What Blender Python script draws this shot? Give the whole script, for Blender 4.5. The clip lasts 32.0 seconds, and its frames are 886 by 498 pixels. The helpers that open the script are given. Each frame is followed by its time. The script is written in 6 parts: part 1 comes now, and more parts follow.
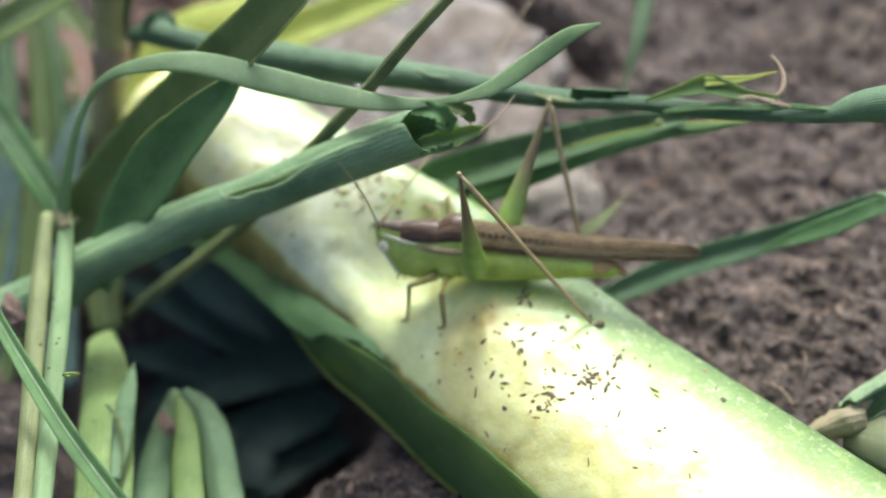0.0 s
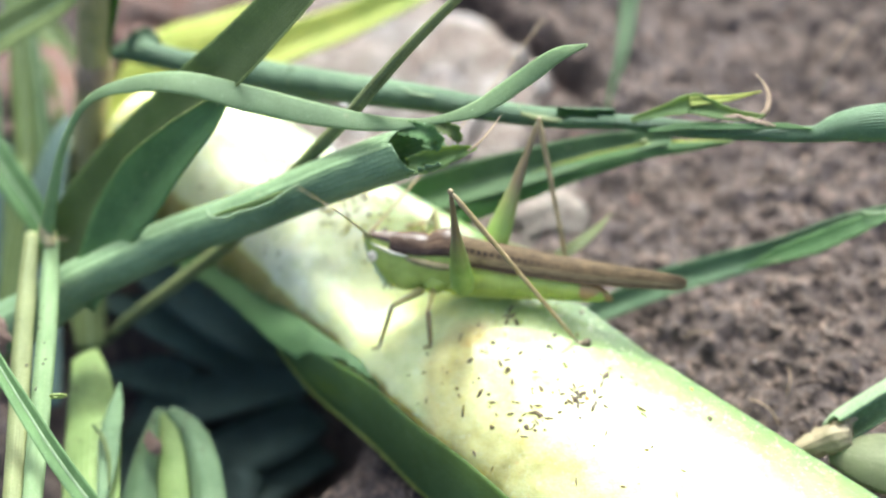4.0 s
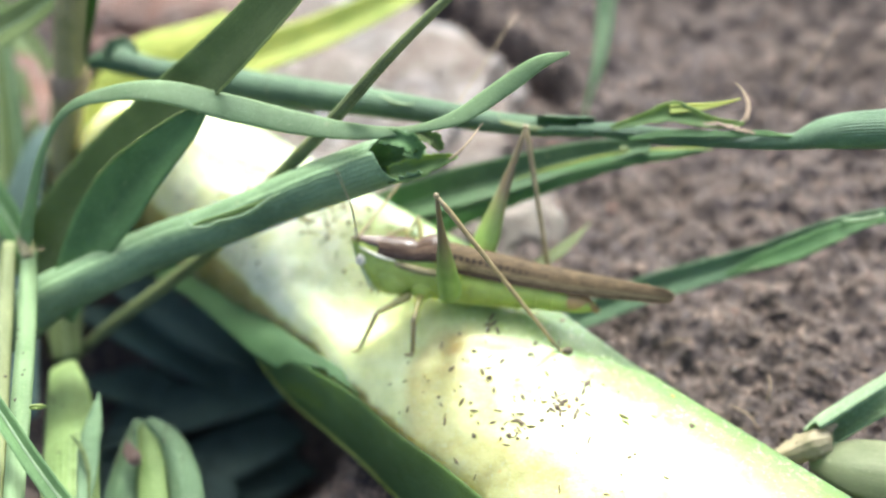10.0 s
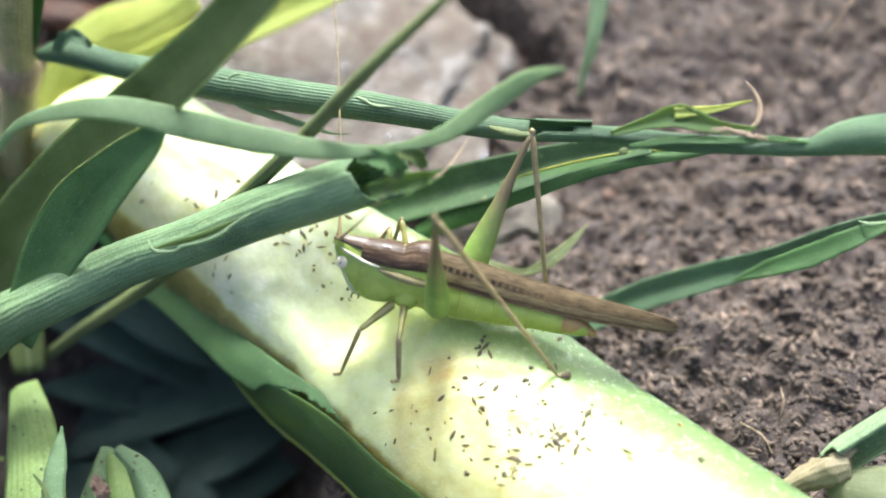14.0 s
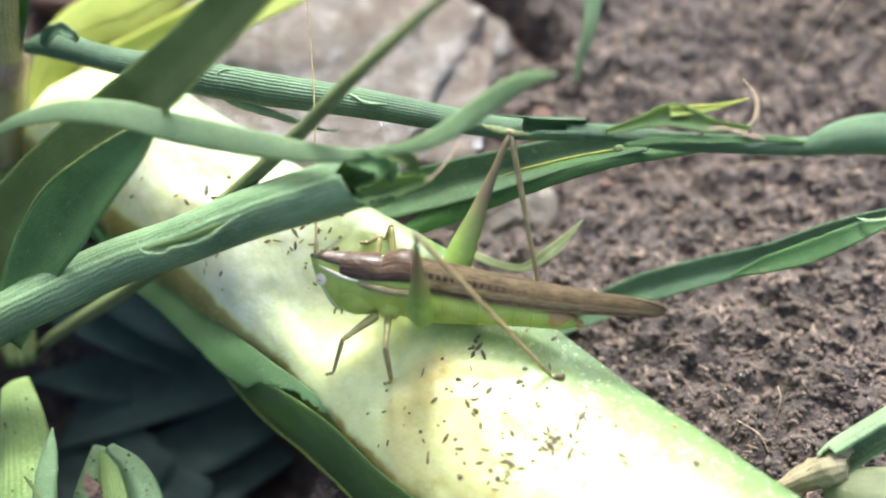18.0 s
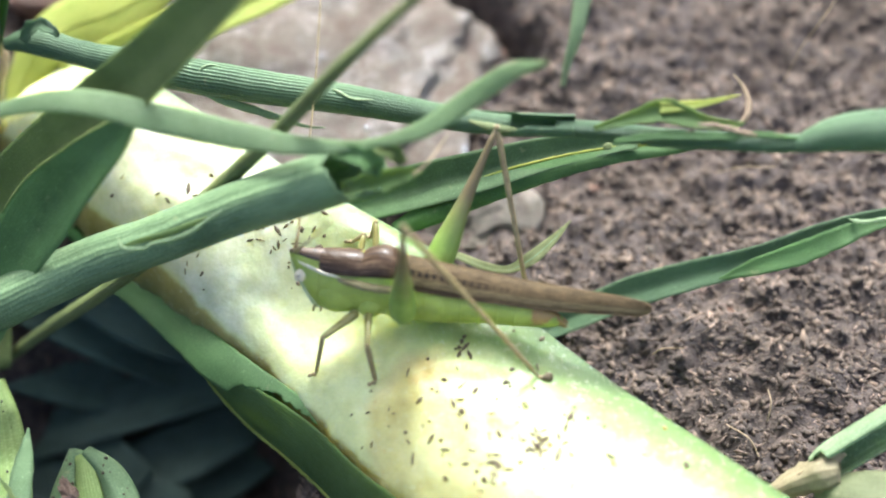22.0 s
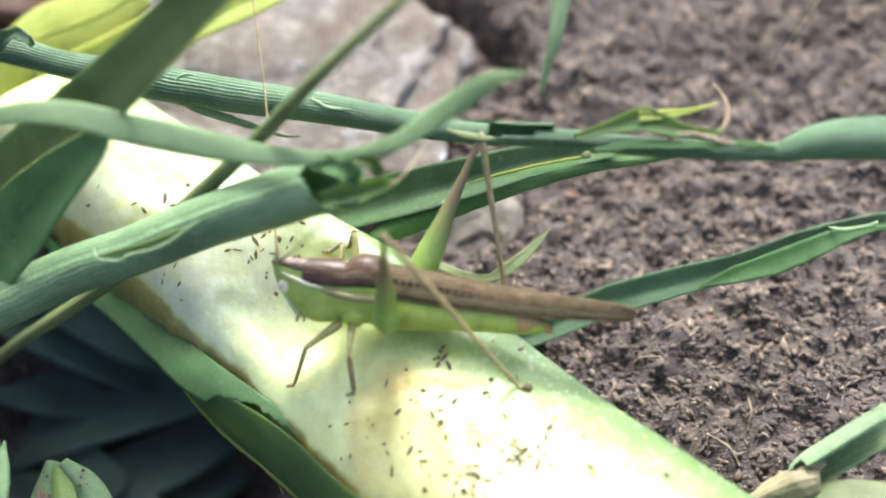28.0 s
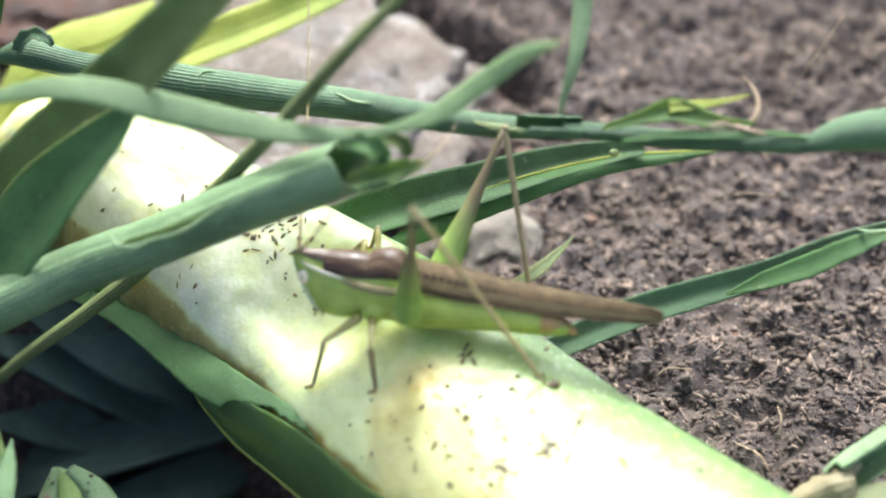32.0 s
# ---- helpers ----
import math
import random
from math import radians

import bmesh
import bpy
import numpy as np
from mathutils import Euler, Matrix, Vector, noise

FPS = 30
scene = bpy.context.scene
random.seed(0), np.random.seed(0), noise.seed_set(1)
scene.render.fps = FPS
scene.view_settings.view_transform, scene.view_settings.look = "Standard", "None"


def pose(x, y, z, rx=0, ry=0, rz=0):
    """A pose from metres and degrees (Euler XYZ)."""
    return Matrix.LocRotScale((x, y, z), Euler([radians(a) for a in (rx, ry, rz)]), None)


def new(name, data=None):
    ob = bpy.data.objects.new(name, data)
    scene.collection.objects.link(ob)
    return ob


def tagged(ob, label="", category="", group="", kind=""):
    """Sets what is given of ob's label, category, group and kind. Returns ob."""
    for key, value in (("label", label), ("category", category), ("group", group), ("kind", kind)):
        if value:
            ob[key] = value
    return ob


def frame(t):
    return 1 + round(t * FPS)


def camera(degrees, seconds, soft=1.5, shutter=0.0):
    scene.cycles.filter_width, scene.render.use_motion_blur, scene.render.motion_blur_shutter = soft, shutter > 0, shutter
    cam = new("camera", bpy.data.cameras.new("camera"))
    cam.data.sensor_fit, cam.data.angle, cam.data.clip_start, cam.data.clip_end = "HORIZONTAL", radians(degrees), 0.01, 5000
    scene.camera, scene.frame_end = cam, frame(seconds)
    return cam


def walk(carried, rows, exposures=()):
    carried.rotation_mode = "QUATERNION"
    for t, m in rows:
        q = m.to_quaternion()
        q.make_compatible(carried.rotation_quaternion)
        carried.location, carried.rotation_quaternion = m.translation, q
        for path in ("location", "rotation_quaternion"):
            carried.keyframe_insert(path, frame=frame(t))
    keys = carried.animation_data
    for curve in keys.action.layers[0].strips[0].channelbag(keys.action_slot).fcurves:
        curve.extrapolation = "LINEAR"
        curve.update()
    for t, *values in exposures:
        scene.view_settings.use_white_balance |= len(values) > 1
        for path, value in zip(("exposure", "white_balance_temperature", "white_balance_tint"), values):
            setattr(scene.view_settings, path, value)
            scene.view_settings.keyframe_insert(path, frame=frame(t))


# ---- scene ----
cam = camera(28, 32.0, soft=2.05)
cam.data.dof.use_dof = True
cam.data.dof.focus_distance = 0.148
cam.data.dof.aperture_fstop = 14

# camera path: seconds, place in millimetres, turn in degrees
PATH = [
    (0.0, 18.25, -107.51, 135.06, 40.121, 7.971, 1.295),
    (0.5, 18.05, -107.34, 135.30, 40.086, 7.871, 1.225),
    (1.0, 17.80, -107.31, 135.38, 40.102, 7.779, 1.113),
    (1.5, 17.60, -107.34, 135.37, 40.126, 7.674, 1.053),
    (2.0, 17.46, -106.97, 135.87, 40.024, 7.627, 0.917),
    (2.5, 17.40, -106.58, 136.22, 39.978, 7.587, 0.842),
    (3.0, 16.97, -106.61, 136.16, 40.066, 7.458, 0.706),
    (3.5, 16.96, -106.51, 136.44, 40.067, 7.387, 0.615),
    (5.5, 16.51, -106.73, 136.38, 40.178, 7.083, 0.365),
    (6.0, 16.37, -106.59, 136.46, 40.149, 7.024, 0.292),
    (6.5, 16.24, -106.56, 136.30, 40.173, 6.951, 0.221),
    (7.0, 16.15, -106.68, 136.34, 40.202, 6.904, 0.133),
    (7.5, 15.95, -106.70, 136.21, 40.228, 6.857, 0.011),
    (8.0, 15.49, -107.23, 135.56, 40.399, 6.727, -0.073),
    (8.5, 15.35, -107.36, 135.35, 40.435, 6.661, -0.126),
    (9.0, 15.07, -107.27, 135.54, 40.443, 6.550, -0.261),
    (9.5, 15.18, -107.17, 135.70, 40.473, 6.544, -0.335),
    (10.0, 15.05, -106.62, 136.34, 40.334, 6.483, -0.458),
    (10.5, 14.87, -106.54, 136.30, 40.437, 6.446, -0.567),
    (11.0, 14.64, -105.20, 135.62, 40.183, 6.404, -0.672),
    (11.5, 15.11, -101.32, 136.83, 39.092, 6.508, -0.803),
    (12.0, 15.22, -97.51, 137.07, 38.017, 6.564, -0.979),
    (12.5, 15.35, -94.28, 137.40, 36.930, 6.620, -1.172),
    (13.0, 15.38, -91.11, 136.69, 36.166, 6.705, -1.341),
    (13.5, 15.62, -88.45, 136.16, 35.441, 6.829, -1.457),
    (14.0, 15.44, -86.28, 136.16, 34.741, 6.855, -1.630),
    (14.5, 16.26, -83.55, 138.33, 33.616, 6.999, -1.745),
    (16.5, 16.97, -81.51, 139.98, 32.476, 7.184, -1.794),
    (17.0, 16.93, -81.08, 139.43, 32.365, 7.167, -1.763),
    (17.5, 17.36, -80.85, 138.94, 32.370, 7.206, -1.630),
    (18.0, 17.07, -80.47, 137.68, 32.454, 7.181, -1.652),
    (18.5, 16.20, -81.35, 136.24, 33.010, 6.957, -1.695),
    (19.0, 15.61, -82.24, 135.11, 33.513, 6.788, -1.776),
    (19.5, 15.59, -82.73, 134.41, 33.827, 6.713, -1.743),
    (20.0, 15.63, -82.70, 134.13, 33.867, 6.642, -1.735),
    (20.5, 15.63, -83.02, 133.56, 33.998, 6.555, -1.714),
    (21.0, 15.13, -83.88, 132.41, 34.393, 6.351, -1.753),
    (21.5, 15.42, -83.02, 133.15, 34.079, 6.366, -1.799),
    (22.0, 15.59, -82.56, 133.46, 34.029, 6.332, -1.828),
    (22.5, 15.72, -81.86, 134.31, 33.896, 6.352, -1.966),
    (23.0, 15.85, -81.51, 134.47, 33.805, 6.322, -2.024),
    (23.5, 15.73, -81.61, 134.41, 33.822, 6.274, -2.111),
    (24.0, 15.94, -81.53, 134.49, 33.714, 6.285, -2.117),
    (24.5, 15.69, -81.40, 134.46, 33.571, 6.239, -2.219),
    (25.0, 15.56, -81.10, 134.33, 33.508, 6.203, -2.263),
    (25.5, 15.74, -81.20, 133.96, 33.604, 6.161, -2.290),
    (27.5, 15.92, -81.05, 133.51, 33.714, 5.953, -2.331),
    (28.0, 15.94, -81.17, 133.45, 33.817, 5.987, -2.345),
    (28.5, 15.50, -81.11, 133.29, 33.896, 5.907, -2.451),
    (29.0, 15.07, -80.93, 133.25, 33.842, 5.850, -2.536),
    (29.5, 14.39, -82.57, 131.88, 34.344, 5.758, -2.524),
    (30.0, 12.74, -86.28, 128.66, 35.858, 5.410, -2.454),
    (30.5, 11.08, -88.59, 125.98, 37.207, 5.077, -2.450),
    (31.0, 9.46, -90.01, 123.94, 38.585, 4.684, -2.623),
    (31.5, 9.61, -90.57, 123.59, 39.303, 4.757, -2.612),
    (32.0, 9.46, -91.99, 122.14, 40.118, 4.686, -2.599),
]
walk(cam, [(t, pose(x * 0.001, y * 0.001, z * 0.001, rx, ry, rz)) for t, x, y, z, rx, ry, rz in PATH],
     exposures=[(0.0, 0.95, 5560, 3), (0.4, 1.57, 5560, 3), (11.0, 1.54, 5560, 3), (14.0, 1.44, 5560, 3), (32.0, 1.48, 5560, 3)])

# ---- daylight: sun from behind the subject, open hazy sky ----
SUN_TO = Vector((0.10, 0.65, 0.75)).normalized()
world = bpy.data.worlds.new("daylight")
scene.world = world
world.use_nodes = True
wn = world.node_tree.nodes
sky = wn.new("ShaderNodeTexSky")
sky.sky_type = "NISHITA"
sky.sun_disc = False
sky.air_density = 0.6
sky.dust_density = 8.0
sky.ozone_density = 0.6
sky.sun_elevation = math.asin(SUN_TO.z)
sky.sun_rotation = math.atan2(SUN_TO.x, SUN_TO.y)
wn["Background"].inputs["Strength"].default_value = 0.24
world.node_tree.links.new(sky.outputs["Color"], wn["Background"].inputs["Color"])
sun_lamp = bpy.data.lights.new("sun", "SUN")
sun_lamp.energy = 2.75
sun_lamp.angle = radians(8)
sun_lamp.color = (1.0, 0.97, 0.91)
sun_ob = new("sun", sun_lamp)
sun_ob.rotation_euler = (-SUN_TO).to_track_quat("-Z", "Y").to_euler()

MM = 0.001


# ---- materials ----
class Nodes:
    """A node material under construction."""

    def __init__(self, name):
        self.mat = bpy.data.materials.new(name)
        self.mat.use_nodes = True
        self.t = self.mat.node_tree
        self.b = self.t.nodes["Principled BSDF"]
        self.out = self.t.nodes["Material Output"]
        self.geo = self.t.nodes.new("ShaderNodeTexCoord")

    def add(self, kind, **values):
        n = self.t.nodes.new(kind)
        for k, v in values.items():
            n.inputs[k.replace("_", " ")].default_value = v
        return n

    def link(self, a, b):
        self.t.links.new(a, b)

    def noise(self, scale, detail=4.0, rough=0.6, where="Object", stretch=None):
        n = self.add("ShaderNodeTexNoise", Scale=scale, Detail=detail, Roughness=rough)
        src = self.geo.outputs[where]
        if stretch:
            m = self.add("ShaderNodeMapping")
            m.inputs["Scale"].default_value = stretch
            self.link(src, m.inputs["Vector"])
            src = m.outputs["Vector"]
        self.link(src, n.inputs["Vector"])
        return n.outputs["Fac"]

    def ramp(self, fac, stops):
        r = self.t.nodes.new("ShaderNodeValToRGB")
        e = r.color_ramp.elements
        while len(e) < len(stops):
            e.new(0.5)
        for i, (p, c) in enumerate(stops):
            e[i].position = p
            e[i].color = (*c, 1) if len(c) == 3 else c
        self.link(fac, r.inputs["Fac"])
        return r.outputs["Color"]

    def mix(self, fac, a, b, mode="MIX"):
        m = self.t.nodes.new("ShaderNodeMix")
        m.data_type = "RGBA"
        m.blend_type = mode
        for sock, v in ((m.inputs["Factor"], fac), (m.inputs["A"], a), (m.inputs["B"], b)):
            if isinstance(v, (int, float)):
                sock.default_value = v
            elif isinstance(v, tuple):
                sock.default_value = (*v, 1)
            else:
                self.link(v, sock)
        return m.outputs["Result"]

    def math(self, op, a, b=0.0):
        m = self.t.nodes.new("ShaderNodeMath")
        m.operation = op
        for sock, v in zip(m.inputs, (a, b)):
            if isinstance(v, (int, float)):
                sock.default_value = v
            else:
                self.link(v, sock)
        return m.outputs["Value"]

    def uv(self):
        s = self.t.nodes.new("ShaderNodeSeparateXYZ")
        self.link(self.geo.outputs["UV"], s.inputs["Vector"])
        return s.outputs["X"], s.outputs["Y"]

    def bump(self, height, strength=0.5, dist=0.0002):
        n = self.add("ShaderNodeBump", Strength=strength, Distance=dist)
        self.link(height, n.inputs["Height"])
        self.link(n.outputs["Normal"], self.b.inputs["Normal"])
        return n.outputs["Normal"]

    def color(self, c):
        if isinstance(c, tuple):
            self.b.inputs["Base Color"].default_value = (*c, 1)
        else:
            self.link(c, self.b.inputs["Base Color"])

    def translucent(self, c, share):
        t = self.t.nodes.new("ShaderNodeBsdfTranslucent")
        if isinstance(c, tuple):
            t.inputs["Color"].default_value = (*c, 1)
        else:
            self.link(c, t.inputs["Color"])
        m = self.t.nodes.new("ShaderNodeMixShader")
        m.inputs["Fac"].default_value = share
        self.link(self.b.outputs["BSDF"], m.inputs[1])
        self.link(t.outputs["BSDF"], m.inputs[2])
        self.link(m.outputs["Shader"], self.out.inputs["Surface"])

    def rough(self, v, spec=0.4):
        self.b.inputs["Roughness"].default_value = v
        self.b.inputs["Specular IOR Level"].default_value = spec


def grass_material(name, dark, light, veins=26, through_color=(0.25, 0.42, 0.05), share=0.3, rough=0.52, wear=(0.34, 0.33, 0.16), relief=0.28):
    """A leaf with parallel veins along its length, mottled, with dry specks."""
    n = Nodes(name)
    dark, light = ((c[0] * 1.12, c[1], c[2] * 1.06) for c in (dark, light))
    ux, uy = n.uv()
    ux = n.math("ADD", ux, n.math("MULTIPLY", n.noise(450, 4, 0.65), 0.05))
    stripe = n.math("SINE", n.math("MULTIPLY", ux, veins * 6.283))
    stripe = n.math("ADD", n.math("MULTIPLY", stripe, 0.5), 0.5)
    blotch = n.noise(260, 5, 0.65)
    fine = n.noise(2600, 3, 0.6)
    col = n.ramp(blotch, [(0.3, tuple(v * 0.78 for v in dark)), (0.7, tuple(v * 1.15 for v in light))])
    along = n.noise(90, 3, 0.5)
    col = n.mix(n.ramp(along, [(0.42, (0, 0, 0)), (0.62, (0.55, 0.55, 0.55))]), col, tuple(v * 1.5 for v in light))
    streak = n.noise(1.0, 4, 0.7, where="UV", stretch=(55, 2.5, 1))
    col = n.mix(n.ramp(streak, [(0.45, (0, 0, 0)), (0.66, (0.6, 0.6, 0.6))]), col, tuple(v * 0.6 for v in dark))
    lighter = tuple(min(1, c * 1.45 + 0.02) for c in light)
    col = n.mix(n.math("MULTIPLY", n.math("MULTIPLY", n.math("POWER", stripe, 3.0), 0.26), n.ramp(n.noise(350, 3, 0.5, stretch=(1, 1, 1)), [(0.35, (0.1, 0.1, 0.1)), (0.65, (1, 1, 1))])), col, lighter)
    spots = n.ramp(n.noise(900, 2, 0.5), [(0.70, (0, 0, 0)), (0.76, (1, 1, 1))])
    col = n.mix(n.math("MULTIPLY", spots, 0.45), col, wear)
    col = n.mix(n.math("MULTIPLY", n.noise(1400, 5, 0.7), 0.5), col, tuple(c * 0.55 for c in dark))
    hair = n.ramp(n.noise(4200, 2, 0.5), [(0.66, (0, 0, 0)), (0.74, (0.4, 0.4, 0.4))])
    col = n.mix(hair, col, tuple(min(1, v * 2.2 + 0.03) for v in light))
    n.color(col)
    n.rough(rough, 0.22)
    ticks = n.noise(1.0, 3, 0.6, where="UV", stretch=(veins * 1.6, 60, 1))
    col = n.mix(n.ramp(ticks, [(0.52, (0, 0, 0)), (0.68, (0.45, 0.45, 0.45))]), col, tuple(min(1, v * 1.6 + 0.015) for v in light))
    n.color(col)
    h = n.math("ADD", n.math("ADD", n.math("MULTIPLY", stripe, 0.9), fine), ticks)
    n.bump(h, relief * 1.3, 0.00014)
    n.translucent(n.mix(0.5, col, through_color), share)
    return n.mat


GRASS = grass_material("grass_green", (0.050, 0.110, 0.030), (0.095, 0.185, 0.055))
GRASS_MID = grass_material("grass_mid_green", (0.110, 0.190, 0.072), (0.18, 0.275, 0.115), veins=30, share=0.35)
GRASS_BLUE = grass_material("grass_blue_green", (0.072, 0.138, 0.058), (0.150, 0.235, 0.104), veins=36, relief=0.24, share=0.22)
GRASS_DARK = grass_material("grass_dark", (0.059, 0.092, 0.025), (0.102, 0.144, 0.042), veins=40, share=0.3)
GRASS_LIGHT = grass_material("grass_light", (0.16, 0.255, 0.115), (0.27, 0.375, 0.19), veins=14, share=0.35)
GRASS_YELLOW = grass_material("grass_yellow_green", (0.20, 0.32, 0.05), (0.36, 0.40, 0.09), veins=10, share=0.45, through_color=(0.6, 0.6, 0.05))
STRAW = grass_material("stem_straw", (0.17, 0.18, 0.065), (0.34, 0.32, 0.15), veins=12, share=0.15)
STICK = grass_material("stem_olive", (0.066, 0.098, 0.030), (0.135, 0.172, 0.058), veins=6, share=0.1)
GRASS_DULL = grass_material("grass_dull", (0.105, 0.135, 0.060), (0.19, 0.22, 0.10), veins=44, share=0.25)
GRASS_DEEP = grass_material("grass_deep_blue_green", (0.038, 0.082, 0.036), (0.086, 0.145, 0.068), veins=20, share=0.2, relief=0.42)
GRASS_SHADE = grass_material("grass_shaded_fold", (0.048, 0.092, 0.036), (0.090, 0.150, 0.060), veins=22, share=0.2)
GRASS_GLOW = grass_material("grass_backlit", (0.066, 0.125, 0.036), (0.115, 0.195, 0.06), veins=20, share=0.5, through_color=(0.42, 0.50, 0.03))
DRY = grass_material("dry_husk", (0.20, 0.15, 0.085), (0.38, 0.31, 0.19), veins=8, share=0.25)


def soil_material():
    n = Nodes("soil")
    big = n.noise(45, 6, 0.6)
    mid = n.noise(380, 6, 0.66)
    fib = n.noise(900, 4, 0.7, stretch=(1.0, 3.0, 1.0))
    col = n.ramp(mid, [(0.34, (0.015, 0.011, 0.0085)), (0.5, (0.045, 0.033, 0.025)), (0.66, (0.108, 0.079, 0.058))])
    col = n.mix(n.ramp(fib, [(0.55, (0, 0, 0)), (0.72, (0.6, 0.6, 0.6))]), col, (0.22, 0.16, 0.125))
    col = n.mix(n.ramp(big, [(0.4, (0.25, 0.25, 0.25)), (0.65, (0, 0, 0))]), col, (0.07, 0.06, 0.065))
    n.color(col)
    n.rough(0.85, 0.3)
    n.bump(n.math("ADD", mid, n.math("MULTIPLY", fib, 0.7)), 0.7, 0.0008)
    return n.mat


def crumb_material(name, a, b, rough=0.8):
    n = Nodes(name)
    info = n.t.nodes.new("ShaderNodeNewGeometry")
    col = n.ramp(info.outputs["Random Per Island"], [(0.0, a), (0.82, b), (1.0, tuple(min(1, c * 1.7) for c in b))])
    col = n.mix(n.math("MULTIPLY", n.noise(3000, 3), 0.5), col, tuple(c * 0.6 for c in a))
    n.color(col)
    n.rough(rough, 0.35)
    return n.mat


SOIL = soil_material()
CRUMB = crumb_material("soil_crumb", (0.036, 0.026, 0.019), (0.112, 0.079, 0.054))
GRIT = crumb_material("quartz_grit", (0.5, 0.48, 0.46), (0.75, 0.73, 0.70), 0.25)


def stone_material(name, a, b, c):
    n = Nodes(name)
    col = n.ramp(n.noise(230, 8, 0.68), [(0.32, a), (0.5, b), (0.66, c)])
    col = n.mix(n.ramp(n.noise(520, 5, 0.7), [(0.48, (0, 0, 0)), (0.64, (0.75, 0.75, 0.75))]), col, (0.13, 0.085, 0.06))
    col = n.mix(n.ramp(n.noise(150, 6, 0.7), [(0.50, (0, 0, 0)), (0.62, (0.7, 0.7, 0.7))]), col, tuple(v * 0.55 for v in b))
    col = n.mix(n.ramp(n.noise(1300, 4, 0.6), [(0.60, (0, 0, 0)), (0.72, (0.6, 0.6, 0.6))]), col, tuple(v * 0.3 for v in a))
    n.color(col)
    n.rough(0.6, 0.4)
    n.bump(n.noise(900, 8, 0.75), 1.0, 0.0012)
    return n.mat


STONE = stone_material("stone_pale", (0.11, 0.074, 0.048), (0.185, 0.148, 0.112), (0.37, 0.345, 0.315))
def water_material():
    n = Nodes("water")
    n.color((0.9, 0.93, 0.95))
    n.rough(0.06, 0.5)
    n.b.inputs["IOR"].default_value = 1.33
    n.b.inputs["Transmission Weight"].default_value = 0.85
    return n.mat


WATER = water_material()
STONE_BUFF = stone_material("stone_buff", (0.17, 0.14, 0.10), (0.215, 0.18, 0.135), (0.26, 0.225, 0.175))
STONE_RED = stone_material("stone_red", (0.152, 0.064, 0.035), (0.184, 0.098, 0.063), (0.176, 0.135, 0.108))


